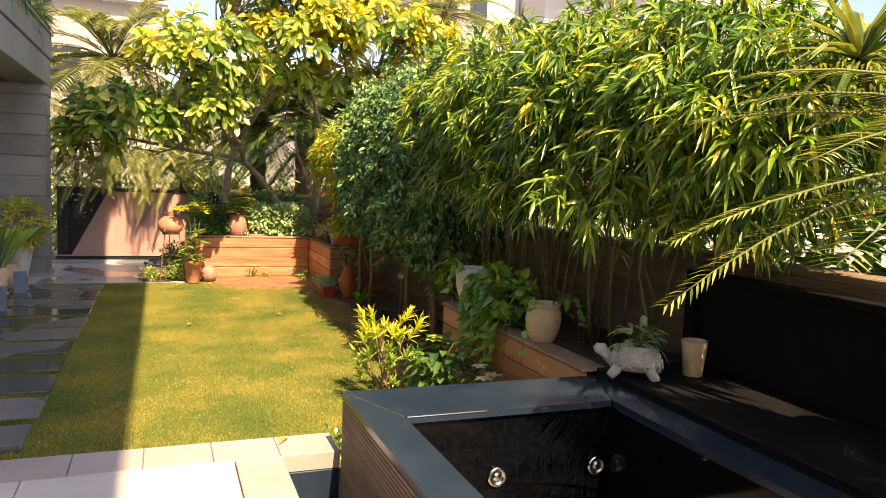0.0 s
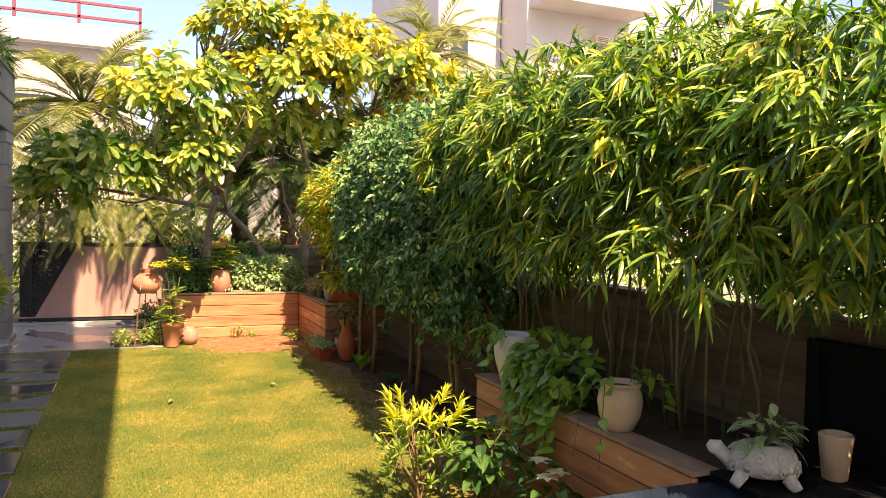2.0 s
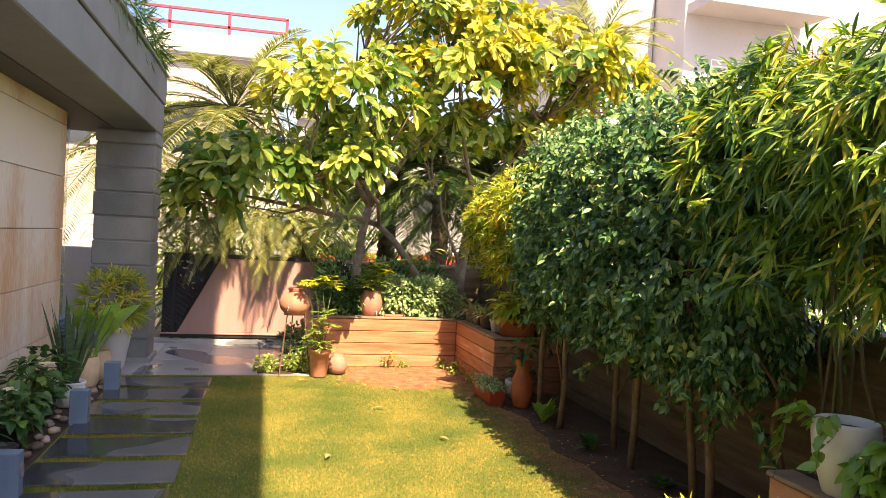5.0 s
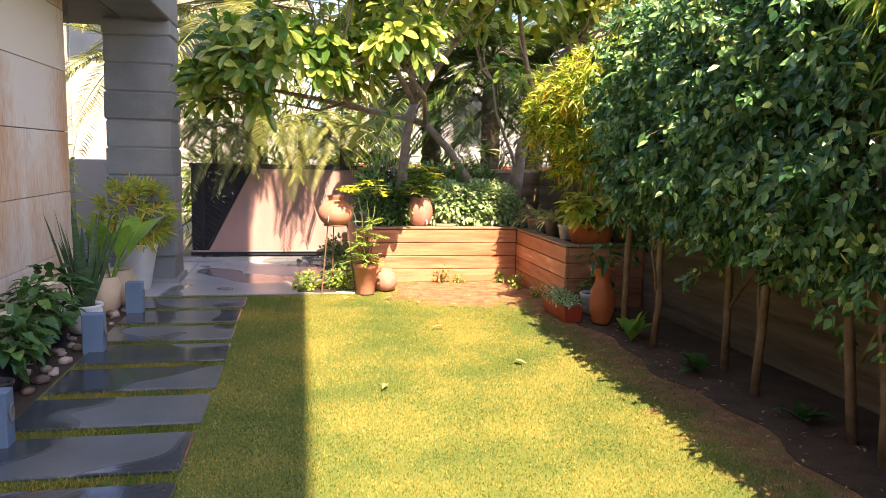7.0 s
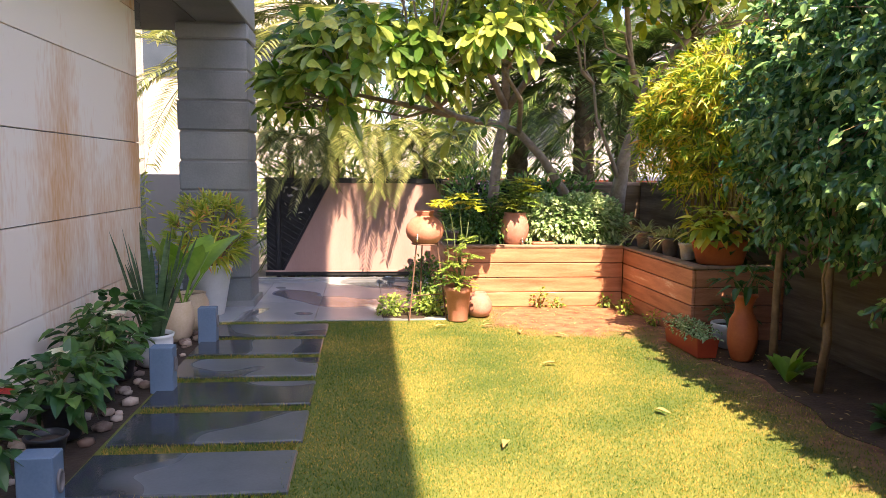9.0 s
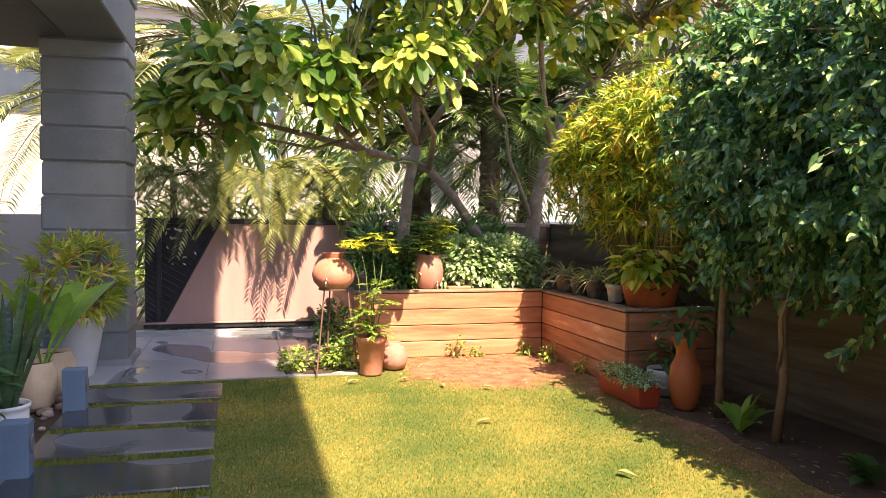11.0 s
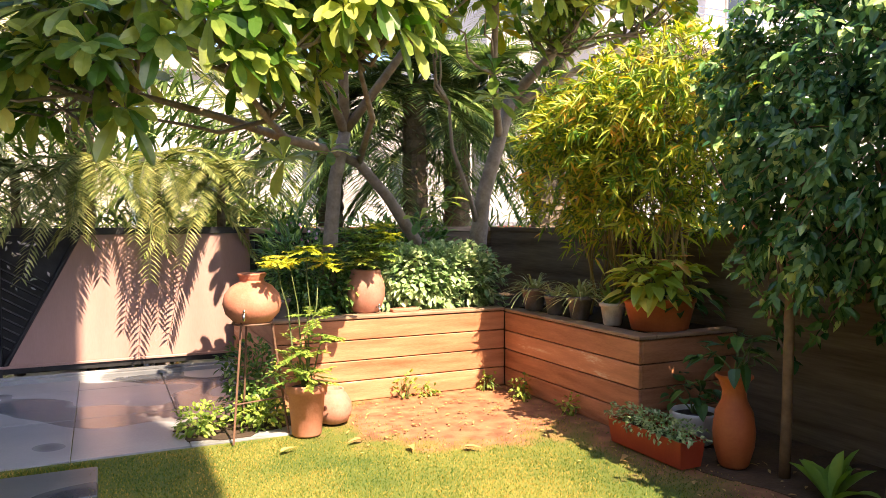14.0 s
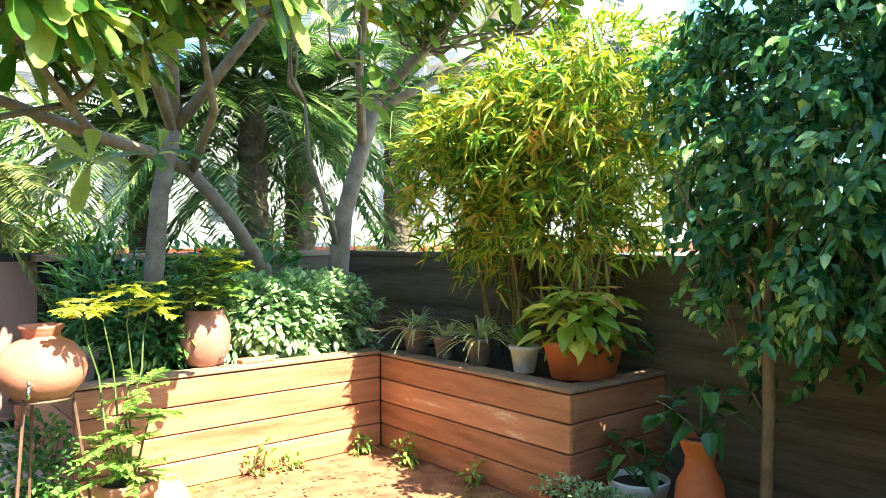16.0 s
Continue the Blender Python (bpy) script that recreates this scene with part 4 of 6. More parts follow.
def bamboo(label, name, stems, lobes, leaf_l, leaf_w, material, n_spray, per=9, z0=0.69, group="", wild=0.0, down=0.6, culm=None):
    t = thing(name, label, "bamboo", group)
    culms = []
    for x, y in stems:
        c, r, w = min(lobes[:4], key=lambda q: abs(q[0][1] - y))
        end = (c[0] + RNG.uniform(-0.5, 0.5) * r[0], y + RNG.uniform(-0.25, 0.25), c[2] + r[2] * RNG.uniform(0.2, 0.8))
        part("culm", tube(bend((x, y, z0), end, 7, 0.0, 0.03), [0.012, 0.012, 0.011, 0.010, 0.008, 0.007, 0.005, 0.003], 6), culm or M_CULM, t, smooth=True)
    P, D, U, twigs = [], [], [], []
    tot = sum(w for _, _, w in lobes)
    for c, r, w in lobes:
        for _ in range(int(n_spray * w / tot)):
            d = ball(1)[0]
            if d[2] < -0.3:
                d[2] *= RNG.choice([1, -0.6])
            k = RNG.uniform(0.4, 1.0) ** 0.5
            p = np.array(c) + d * np.array(r) * k
            out = unit(np.array([d[0], d[1], 0.25 * d[2]]) + RNG.normal(0, 0.35, 3))
            tip = p + out * 0.22 + np.array([0, 0, -0.10])
            twigs.append(tube([p - out * 0.15, p, tip], [0.003, 0.0025, 0.0015], 3))
            ax = unit(0.75 * out + np.array([0, 0, -down]) + RNG.normal(0, 0.3 + wild * 0.6, 3))
            s1 = unit(np.cross(ax, [0.3, 0.2, 1.0]))
            s2 = np.cross(ax, s1)
            for j in range(per):
                ang, tilt = 2.4 * j + RNG.uniform(-0.4, 0.4), RNG.uniform(0.2, 1.25)
                P.append(p + (tip - p) * RNG.uniform(0.55, 1.0))
                D.append(math.cos(tilt) * ax + math.sin(tilt) * (math.cos(ang) * s1 + math.sin(ang) * s2))
                U.append(unit(np.array([0.0, -0.35, 0.7]) + 0.6 * out + (0.35 + wild) * RNG.normal(0, 1, 3)))
    N = len(P)
    part("twig_growth", join(*twigs), M_CULM, t, kind="stuff")
    part("foliage", leaves(P, D, U, leaf_l * RNG.uniform(0.6, 1.15, N), leaf_w * RNG.uniform(0.7, 1.2, N), BLADE, 0.30, 0.12), material, t, "long narrow drooping leaves")


bamboo("dense bamboo with long green leaves over the raised bed", "bamboo",
       [(3.74 + 0.15 * math.sin(7 * k), 4.38 + 0.076 * k + 0.05 * math.sin(11 * k)) for k in range(36)],
       [((3.65, 7.2, 2.55), (0.62, 0.75, 0.72), 1.0), ((3.65, 6.1, 2.55), (0.68, 0.8, 0.76), 1.2), ((3.72, 5.0, 2.48), (0.62, 0.8, 0.76), 1.1), ((3.8, 4.0, 2.40), (0.58, 0.75, 0.72), 1.0),
        ((3.5, 6.8, 1.9), (0.45, 1.0, 0.30), 0.13), ((3.5, 4.9, 1.9), (0.45, 1.2, 0.28), 0.13), ((3.75, 3.3, 2.3), (0.5, 0.5, 0.5), 0.4)], 0.16, 0.025, M_LBAM, 4600, 8, group="bamboo by the wall")
bamboo("golden bamboo clump growing in the corner bed", "golden_bamboo",
       [(3.74 + 0.10 * math.sin(9 * k), (12.38, 13.12)[k % 2] + 0.16 * math.sin(5 * k)) for k in range(24)],
       [((3.75, 12.9, 2.35), (0.55, 0.75, 0.55), 1.0), ((3.8, 12.25, 2.45), (0.5, 0.5, 0.5), 0.7), ((3.65, 13.3, 2.05), (0.45, 0.5, 0.5), 0.6), ((3.75, 12.5, 2.0), (0.45, 0.7, 0.35), 0.5), ((3.8, 12.8, 1.65), (0.32, 0.72, 0.33), 0.45)], 0.135, 0.019, M_LGOLD, 2300, 8, wild=0.5, down=0.0, culm=M_CULMG, group="bamboo by the wall")


def frond(base, az, rise, length, droop, n, leaf_l, leaf_w, vee=0.5, hang=0.3, fwd=(0.45, 0.6)):
    """One feather frond: its arching rib, and leaflet bases and directions."""
    dirh = Vector((math.cos(az), math.sin(az), 0))
    pts = []
    for i in range(9):
        s = i / 8
        pts.append(Vector(base) + dirh * length * s * (math.cos(rise) + (1 - math.cos(rise)) * 0.3 * s) + Vector((0, 0, length * (math.sin(rise) * s - droop * s * s))))
    rib = tube(pts, [0.014 * (1 - 0.85 * i / 8) * (length / 1.5) ** 0.5 for i in range(9)], 5)
    side = dirh.cross(Vector((0, 0, 1)))
    P, D, U, L = [], [], [], []
    for k in range(n):
        s = 0.12 + 0.88 * k / n
        f = s * 8
        i = min(int(f), 7)
        p = pts[i].lerp(pts[i + 1], f - i)
        tang = (pts[i + 1] - pts[i]).normalized()
        for sg in (-1, 1):
            d = tang * (fwd[0] + fwd[1] * s) + side * sg + Vector((0, 0, vee - hang)) + Vector(RNG.normal(0, 0.05, 3).tolist())
            P.append(tuple(p))
            D.append(tuple(d))
            U.append((0, 0, 1.0))
            L.append(leaf_l * (0.45 + 0.75 * math.sin(math.pi * min(0.12 + 0.86 * s, 1))) * RNG.uniform(0.9, 1.1))
    return rib, P, D, U, L


def feather_palm(label, base, top, fronds, length, leaf_l, leaf_w, material, trunk_r=0.14, n=44, group="palms", name="palm", rise=(-0.1, 1.2), droop=(0.35, 0.75), seed=1, arcs=None, bark=None, fwd=(0.45, 0.6)):
    t = thing(name, label, "palm", group)
    rr = random.Random(seed)
    base, top = Vector(base), Vector(top)
    h = top.z - base.z
    rings = max(int(h / 0.09), 4)
    part("trunk", lathe([(trunk_r * (1.0 + 0.14 * (k % 2) - 0.2 * k / rings), h * k / rings) for k in range(rings + 1)] + [(0.01, h + 0.05)], 14, tuple(base)), bark or M_DARKBARK, t)
    for k in range(fronds):
        az = (2.399 * k + rr.uniform(-0.3, 0.3)) if arcs is None else rr.uniform(*arcs)
        ri = rr.uniform(*rise)
        rib, P, D, U, L = frond(tuple(top), az, ri, length * rr.uniform(0.8, 1.1), rr.uniform(*droop), n, leaf_l, leaf_w, fwd=fwd)
        f = part("frond_rib", rib, M_STEMG, t, smooth=True)
        part("blade", leaves(P, D, U, np.array(L), leaf_w, DIAMOND, 0.18, 0.2), material, f)
    return t


feather_palm("date palm with arching grey-green fronds beyond the gate", (-0.4, 18.2, 0.0), (-0.4, 18.2, 4.2), 44, 2.7, 0.36, 0.044, M_LPALM, 0.17, 44, seed=3, rise=(-0.35, 1.35))
feather_palm("date palm with a full crown behind the column", (-2.6, 18.8, 0.0), (-2.6, 18.8, 3.4), 30, 2.2, 0.36, 0.034, M_LPALM, 0.17, 52, seed=5, rise=(-0.3, 1.3))
for x, y, z, sd in ((-0.95, 16.3, 2.0, 8), (-0.3, 16.28, 2.1, 9), (0.35, 16.3, 2.1, 10), (1.0, 16.3, 2.0, 14)):
    feather_palm("young date palm whose fronds droop across the gate", (x, y, 0.0), (x, y, z), 10, 1.05, 0.19, 0.026, M_LPALM, 0.05, 44, seed=sd, rise=(0.0, 0.9), droop=(0.75, 1.25), arcs=(-2.7, -0.45))
# the next four palms take the leaf colour that has shade in it
feather_palm("palm with a rough trunk behind the corner", (4.5, 17.6, 0.0), (4.5, 17.6, 3.1), 52, 2.3, 0.36, 0.032, M_LPALM_SHADE, 0.20, 52, seed=11, rise=(-0.4, 1.3))
feather_palm("palm with a rough trunk beyond the bed", (2.7, 17.9, 0.0), (2.7, 17.9, 2.9), 58, 2.2, 0.36, 0.032, M_LPALM_SHADE, 0.19, 52, seed=13, rise=(-0.5, 1.3))
feather_palm("palm close behind the wall with arching fronds darkened for shade", (3.55, 16.9, 0.0), (3.55, 16.9, 3.3), 40, 1.9, 0.32, 0.030, M_LPALM_SHADE, 0.17, 50, seed=31, rise=(-0.6, 1.2))
feather_palm("palm beyond the wall corner with arching fronds darkened for shade", (5.7, 17.2, 0.0), (5.7, 17.2, 3.4), 40, 2.1, 0.34, 0.030, M_LPALM_SHADE, 0.17, 50, seed=35, rise=(-0.6, 1.2))
feather_palm("tall palm standing above the hedge", (8.2, 20.5, 0.0), (8.2, 20.5, 6.6), 34, 3.0, 0.42, 0.036, M_LPALM, 0.2, 52, seed=17, rise=(-0.3, 1.3))
feather_palm("cycad with stiff arching fronds on the stone slab", (3.92, 2.0, 0.70), (3.92, 2.0, 2.02), 15, 1.45, 0.20, 0.012, M_LSAGO, 0.12, 62, name="cycad", seed=21, rise=(0.06, 0.8), droop=(0.25, 0.55), group="cycads", arcs=(2.35, 4.3), fwd=(0.25, 0.35))
# second cycad, presumed from frond tips, crown unseen, added to shade the pool
feather_palm("large cycad with stiff arching fronds, mostly unseen, added to shade the pool", (3.75, 0.55, 0.70), (3.75, 0.55, 2.5), 34, 1.5, 0.22, 0.014, M_LSAGO, 0.13, 56, name="cycad", seed=24, rise=(-0.1, 1.2), droop=(0.3, 0.6), group="cycads", fwd=(0.25, 0.35))
drc = thing("dracaena_tree", "tall dracaena with drooping dark strap leaves by the wall", "plant")
part("trunk", tube(bend((3.98, 2.2, 0.70), (3.6, 2.75, 2.5), 5, 0, 0.02), [0.035, 0.032, 0.03, 0.028, 0.026, 0.022], 8), M_DARKBARK, drc, smooth=True)
a = RNG.uniform(0, 6.283, 70)
r = RNG.uniform(-0.2, 1.3, 70)
part("foliage", leaves(np.tile([3.6, 2.75, 2.5], (70, 1)), np.stack([np.cos(a) * np.cos(r), np.sin(a) * np.cos(r), np.sin(r)], 1), np.tile([0.05, 0.03, 1.0], (70, 1)), RNG.uniform(0.45, 0.75, 70), 0.042, BLADE, 0.45, 0.15), M_LSAGO, drc)

# fan palm beyond the gate
fan = thing("fan_palm", "pale fan palm beyond the boundary", "palm", "palms")
part("trunk", tube([(1.5, 18.3, 0), (1.5, 18.3, 1.2)], [0.1, 0.08], 9), M_DARKBARK, fan, smooth=True)
for k in range(9):
    az, ri = 2.4 * k, 0.3 + 0.12 * (k % 4)
    hub = Vector((1.5, 18.3, 1.2)) + Vector((math.cos(az) * 0.45, math.sin(az) * 0.45, 0.45 * math.tan(ri)))
    st = part("leaf_stalk", tube([(1.5, 18.3, 1.15), tuple(hub)], [0.012, 0.009], 5), M_STEMG, fan)
    D = [(math.cos(az + a), math.sin(az + a), 0.7 - 0.25 * abs(a)) for a in np.linspace(-1.5, 1.5, 22)]
    part("fan_leaf", leaves([tuple(hub)] * 22, D, [(0, 0, 1)] * 22, 0.55, 0.06, BLADE, 0.1, 0.2), M_LPALM, st)


def bush(name, label, lo, hi, n, ll, lw, material, group="", shape=OVAL, cat="shrub", parent=None, inner=0.4, power=4, stems=4, stem_m=None):
    """A leafy mass over a few stems."""
    t = parent or thing(name, label, cat, group)
    c = [(a + b) / 2 for a, b in zip(lo, hi)]
    st = [tube(bend((c[0] + RNG.uniform(-0.03, 0.03), c[1] + RNG.uniform(-0.03, 0.03), lo[2] - 0.02), (RNG.uniform(lo[0], hi[0]), RNG.uniform(lo[1], hi[1]), RNG.uniform(c[2], hi[2])), 4, 0, 0.02), [0.008, 0.007, 0.006, 0.004, 0.003], 5) for _ in range(stems)]
    part("stem_growth", join(*st), stem_m or M_STEMG, t, smooth=True, kind="stuff")
    P, d = shell(lo, hi, n, power, inner)
    D = unit(d * 0.8 + 0.7 * ball(n) + np.array([0, 0, 0.1]))
    U = unit(d * 0.5 + np.array([0, 0, 1.0]) + 0.4 * ball(n))
    part("foliage", leaves(P, D, U, ll * RNG.uniform(0.7, 1.2, n), lw * RNG.uniform(0.8, 1.2, n), shape, 0.25, 0.15), material, t)
    return t


bush("clipped_hedge", "low clipped hedge with pale variegated leaves in the bed", (2.03, 14.03, 0.70), (3.24, 14.62, 1.27), 3900, 0.075, 0.040, M_LHEDGE, stems=10, inner=0.6, power=6)
bush("green_shrub", "dark green shrub beside the clay pot in the bed", (1.28, 14.05, 0.70), (1.98, 14.5, 1.22), 1500, 0.07, 0.032, M_LSHRUB, stems=6)
bush("green_shrub", "leafy shrub behind the clay water pot", (1.12, 14.3, 0.70), (1.5, 14.8, 1.35), 500, 0.13, 0.03, M_LSHRUB, stems=6, shape=BLADE)
bush("green_shrub", "dark undergrowth behind the hedge", (1.9, 15.0, 0.70), (3.3, 15.7, 1.5), 1500, 0.14, 0.04, M_LSHRUB, stems=8)
for x in (-3.2, 1.2, 5.5, 9.0, 13.0):
    bush("street_shrub", "sunny shrub along the far street wall", (x, 22.8, 0.0), (x + 3.0, 23.8, 1.5 + 0.5 * math.sin(x)), 900, 0.22, 0.09, M_LFERN, "shrubs across the street", stems=6)
for x, y, h in ((9.5, 12.5, 1.2), (8.0, 8.0, 0.9), (9.0, 4.0, 1.0), (7.5, 16.0, 1.4)):
    bush("street_shrub", "sunny shrub on the open ground beyond the wall", (x - 1.2, y - 1.6, 0.0), (x + 1.2, y + 1.6, h), 1100, 0.2, 0.07, M_LFERN, "shrubs beyond the wall", stems=6)
beam_plants = bush("trough_plants", "spiky green plants along the trough on the beam", (-1.42, 8.6, 4.09), (-1.12, 14.4, 4.5), 1100, 0.28, 0.022, M_LSHRUB, stems=16, shape=BLADE, cat="plants")
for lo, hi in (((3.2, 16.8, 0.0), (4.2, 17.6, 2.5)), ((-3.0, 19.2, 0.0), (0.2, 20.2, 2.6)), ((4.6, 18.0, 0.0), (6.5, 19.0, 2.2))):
    bush("palm_undergrowth", "loose palm undergrowth beyond the boundary", lo, hi, 620, 0.42, 0.035, M_LPALM_SHADE, "undergrowth beyond the boundary", stems=7, shape=BLADE, inner=0.2, cat="shrub")

bush("palm_undergrowth", "pale sunlit fronds beyond the planted bed", (1.1, 16.9, 0.0), (2.2, 17.8, 2.1), 420, 0.42, 0.035, M_LPALM, "undergrowth beyond the boundary", stems=7, shape=BLADE, inner=0.2)
bush("neighbour_shrub", "tall dark shrub just beyond the boundary wall", (4.45, -0.5, 0.0), (5.5, 5.6, 2.7), 6500, 0.20, 0.075, M_LSHRUB, stems=10)
# dark gaps behind the hanging fronds come from the shade-darkened leaf colour
bush("palm_undergrowth", "dense arching palm fronds behind the gate", (-1.3, 16.6, 0.0), (1.25, 17.4, 3.1), 2400, 0.46, 0.042, M_LPALM_SHADE, "undergrowth beyond the boundary", stems=12, shape=BLADE, inner=0.3)

# ---- pots and small plants ----


def turned_pot(name, label, category, at, profile, material, group="", soil=None, seg=28, ribs=0, depth=0.0, turn=0.0, squash=(1, 1)):
    """A hollow turned pot: outer profile up, lip, and an inner wall down to the soil."""
    t = thing(name, label, category, group, at, turn)
    rim_r, rim_z = profile[-1]
    soil_z = rim_z - 0.03 if soil is None else soil
    inner = [(rim_r - 0.008, rim_z + 0.004), (rim_r - 0.018, rim_z - 0.004), (rim_r - 0.022, soil_z)]
    v, f = lathe(profile + inner, seg, ribs=ribs, depth=depth)
    body = part("body", ([(x * squash[0], y * squash[1], z) for x, y, z in v], f), material, t, smooth=True)
    sv, sf = lathe([(rim_r - 0.02, soil_z - 0.01), (rim_r - 0.021, soil_z), (0.01, soil_z + 0.008)], 18)
    part("soil", ([(x * squash[0], y * squash[1], z) for x, y, z in sv], sf), M_DARKSOIL, t, smooth=True)
    return t


def tap(parent, at, az):
    """A small lever tap on the belly of a clay pot."""
    d = Vector((math.cos(az), math.sin(az), 0))
    p = Vector(at)
    g = join(tube([p, p + d * 0.05], [0.010, 0.010], 8), tube([p + d * 0.045, p + d * 0.05 + Vector((0, 0, -0.045))], [0.011, 0.008], 8), tube([p + d * 0.035, p + d * 0.035 + Vector((0, 0, 0.03))], [0.006, 0.010], 6))
    part("tap", g, M_CHROME, parent, "small white metal tap", True)


def tuft(name, label, at, n, length, width, material, rise=(0.5, 1.3), droop=0.5, category="plant", group="", shape=BLADE, turn=0.0, spread=0.03):
    """Strap leaves arching from one crown."""
    t = thing(name, label, category, group, at, turn)
    a = RNG.uniform(0, 6.283, n)
    r = RNG.uniform(rise[0], rise[1], n)
    D = np.stack([np.cos(a) * np.cos(r), np.sin(a) * np.cos(r), np.sin(r)], 1)
    P = np.stack([np.cos(a) * spread, np.sin(a) * spread, np.zeros(n)], 1) * RNG.uniform(0.2, 1, (n, 1))
    U = np.tile([0, 0, 1.0], (n, 1)) + 0.05
    fine = tuple((s, np.interp(s, [q[0] for q in shape], [q[1] for q in shape])) for s in np.linspace(0, 1, 7))
    for k in range(n):
        part("leaf", leaves(P[k:k + 1], D[k:k + 1], U[k:k + 1], length * RNG.uniform(0.65, 1.1), width, fine, droop, 0.18), material, t, smooth=True)
    return t


def broadleaf(name, label, at, lo, hi, n, ll, lw, material, tips=None, tip_n=0, category="plant", group="", shape=HEART, stems=5):
    """A pot plant: stems, heart-shaped leaves, and coloured bracts at the top."""
    t = thing(name, label, category, group)
    st = []
    for _ in range(stems):
        e = (RNG.uniform(lo[0], hi[0]), RNG.uniform(lo[1], hi[1]), RNG.uniform((lo[2] + hi[2]) / 2, hi[2]))
        st.append(tube(bend(at, e, 4, 0, 0.015), [0.007, 0.006, 0.005, 0.004, 0.003], 5))
    part("stem_growth", join(*st), M_STEMG, t, smooth=True, kind="stuff")
    P, d = shell(lo, hi, n, 2.5, 0.35)
    D = unit(d * np.array([1, 1, 0.3]) + 0.5 * ball(n) + np.array([0, 0, -0.05]))
    U = unit(np.array([0, 0, 1.2]) + 0.5 * d + 0.3 * ball(n))
    part("foliage", leaves(P, D, U, ll * RNG.uniform(0.6, 1.15, n), lw * RNG.uniform(0.8, 1.15, n), shape, 0.3, 0.14), material, t)
    if tips is not None:
        for _ in range(tip_n):
            c = np.array([RNG.uniform(lo[0] * 0.8 + hi[0] * 0.2, hi[0] * 0.8 + lo[0] * 0.2), RNG.uniform(lo[1] * 0.8 + hi[1] * 0.2, hi[1] * 0.8 + lo[1] * 0.2), hi[2] - RNG.uniform(-0.02, 0.10)])
            m = 7
            a = np.arange(m) * 0.9 + RNG.uniform(0, 6)
            part("bract", leaves(np.tile(c, (m, 1)), np.stack([np.cos(a), np.sin(a), np.full(m, 0.35)], 1), np.tile([0, 0, 1.0], (m, 1)), ll * 0.75, lw * 0.7, OVAL, 0.25, 0.12), tips, t)
    return t


# matka on its iron stand
turned_pot("water_pot", "round terracotta water pot with a tap on an iron stand", "clay pot", (0.75, 13.2, 0.80),
           [(0.05, 0.0), (0.13, 0.025), (0.185, 0.085), (0.203, 0.15), (0.19, 0.215), (0.14, 0.275), (0.088, 0.305), (0.08, 0.325), (0.10, 0.352), (0.103, 0.362)], M_TERRA, "clay pots", 0.2)
wp = bpy.data.objects["water_pot"]
tap(wp, (-0.075, -0.165, 0.10), -2.0)
stand = thing("pot_stand", "thin rusty iron tripod stand on the paving", "stand", at=(0.75, 13.2, 0.0))
for az in (-2.35, -0.2, 1.7):
    part("leg", tube([(0.13 * math.cos(az), 0.13 * math.sin(az), 0.84), (0.24 * math.cos(az), 0.24 * math.sin(az), 0.015)], 0.008, 6), M_RUST, stand)
ring = [(0.135 * math.cos(2 * math.pi * k / 20), 0.135 * math.sin(2 * math.pi * k / 20), 0.815) for k in range(21)]
part("ring", tube(ring, 0.008, 6), M_RUST, stand)
part("brace", tube([(0.2 * math.cos(-2.35), 0.2 * math.sin(-2.35), 0.28), (0.2 * math.cos(-0.2), 0.2 * math.sin(-0.2), 0.28)], 0.006, 5), M_RUST, stand)

POT_A = [(0.098, 0.0), (0.104, 0.01), (0.13, 0.30), (0.145, 0.305), (0.150, 0.35), (0.147, 0.362)]
turned_pot("flower_pot", "terracotta flower pot standing on the paving edge", "flower pot", (1.10, 13.08, 0.012), POT_A, M_TERRA, "clay pots")
turned_pot("round_pot", "small round faded terracotta pot on the ground", "clay pot", (1.36, 13.3, 0.006),
           [(0.06, 0.0), (0.11, 0.02), (0.138, 0.09), (0.136, 0.16), (0.10, 0.225), (0.078, 0.24), (0.082, 0.262)], M_FADED, "clay pots", 0.15)
pot_b = turned_pot("clay_urn", "faded oval terracotta water urn on the timber cap", "clay pot", (1.90, 14.10, 0.727),
                   [(0.10, 0.0), (0.125, 0.02), (0.162, 0.12), (0.170, 0.20), (0.155, 0.29), (0.128, 0.345), (0.135, 0.372)], M_FADED, "clay pots")
tap(pot_b, (0.05, -0.135, 0.055), -1.3)
solo("brick_tile", box(-0.13, 0.13, -0.05, 0.05, 0.0, 0.03, 0.006), M_TERRA, "flat clay tile lying on the timber cap", "tile", at=(2.22, 14.0, 0.727), turn=4)


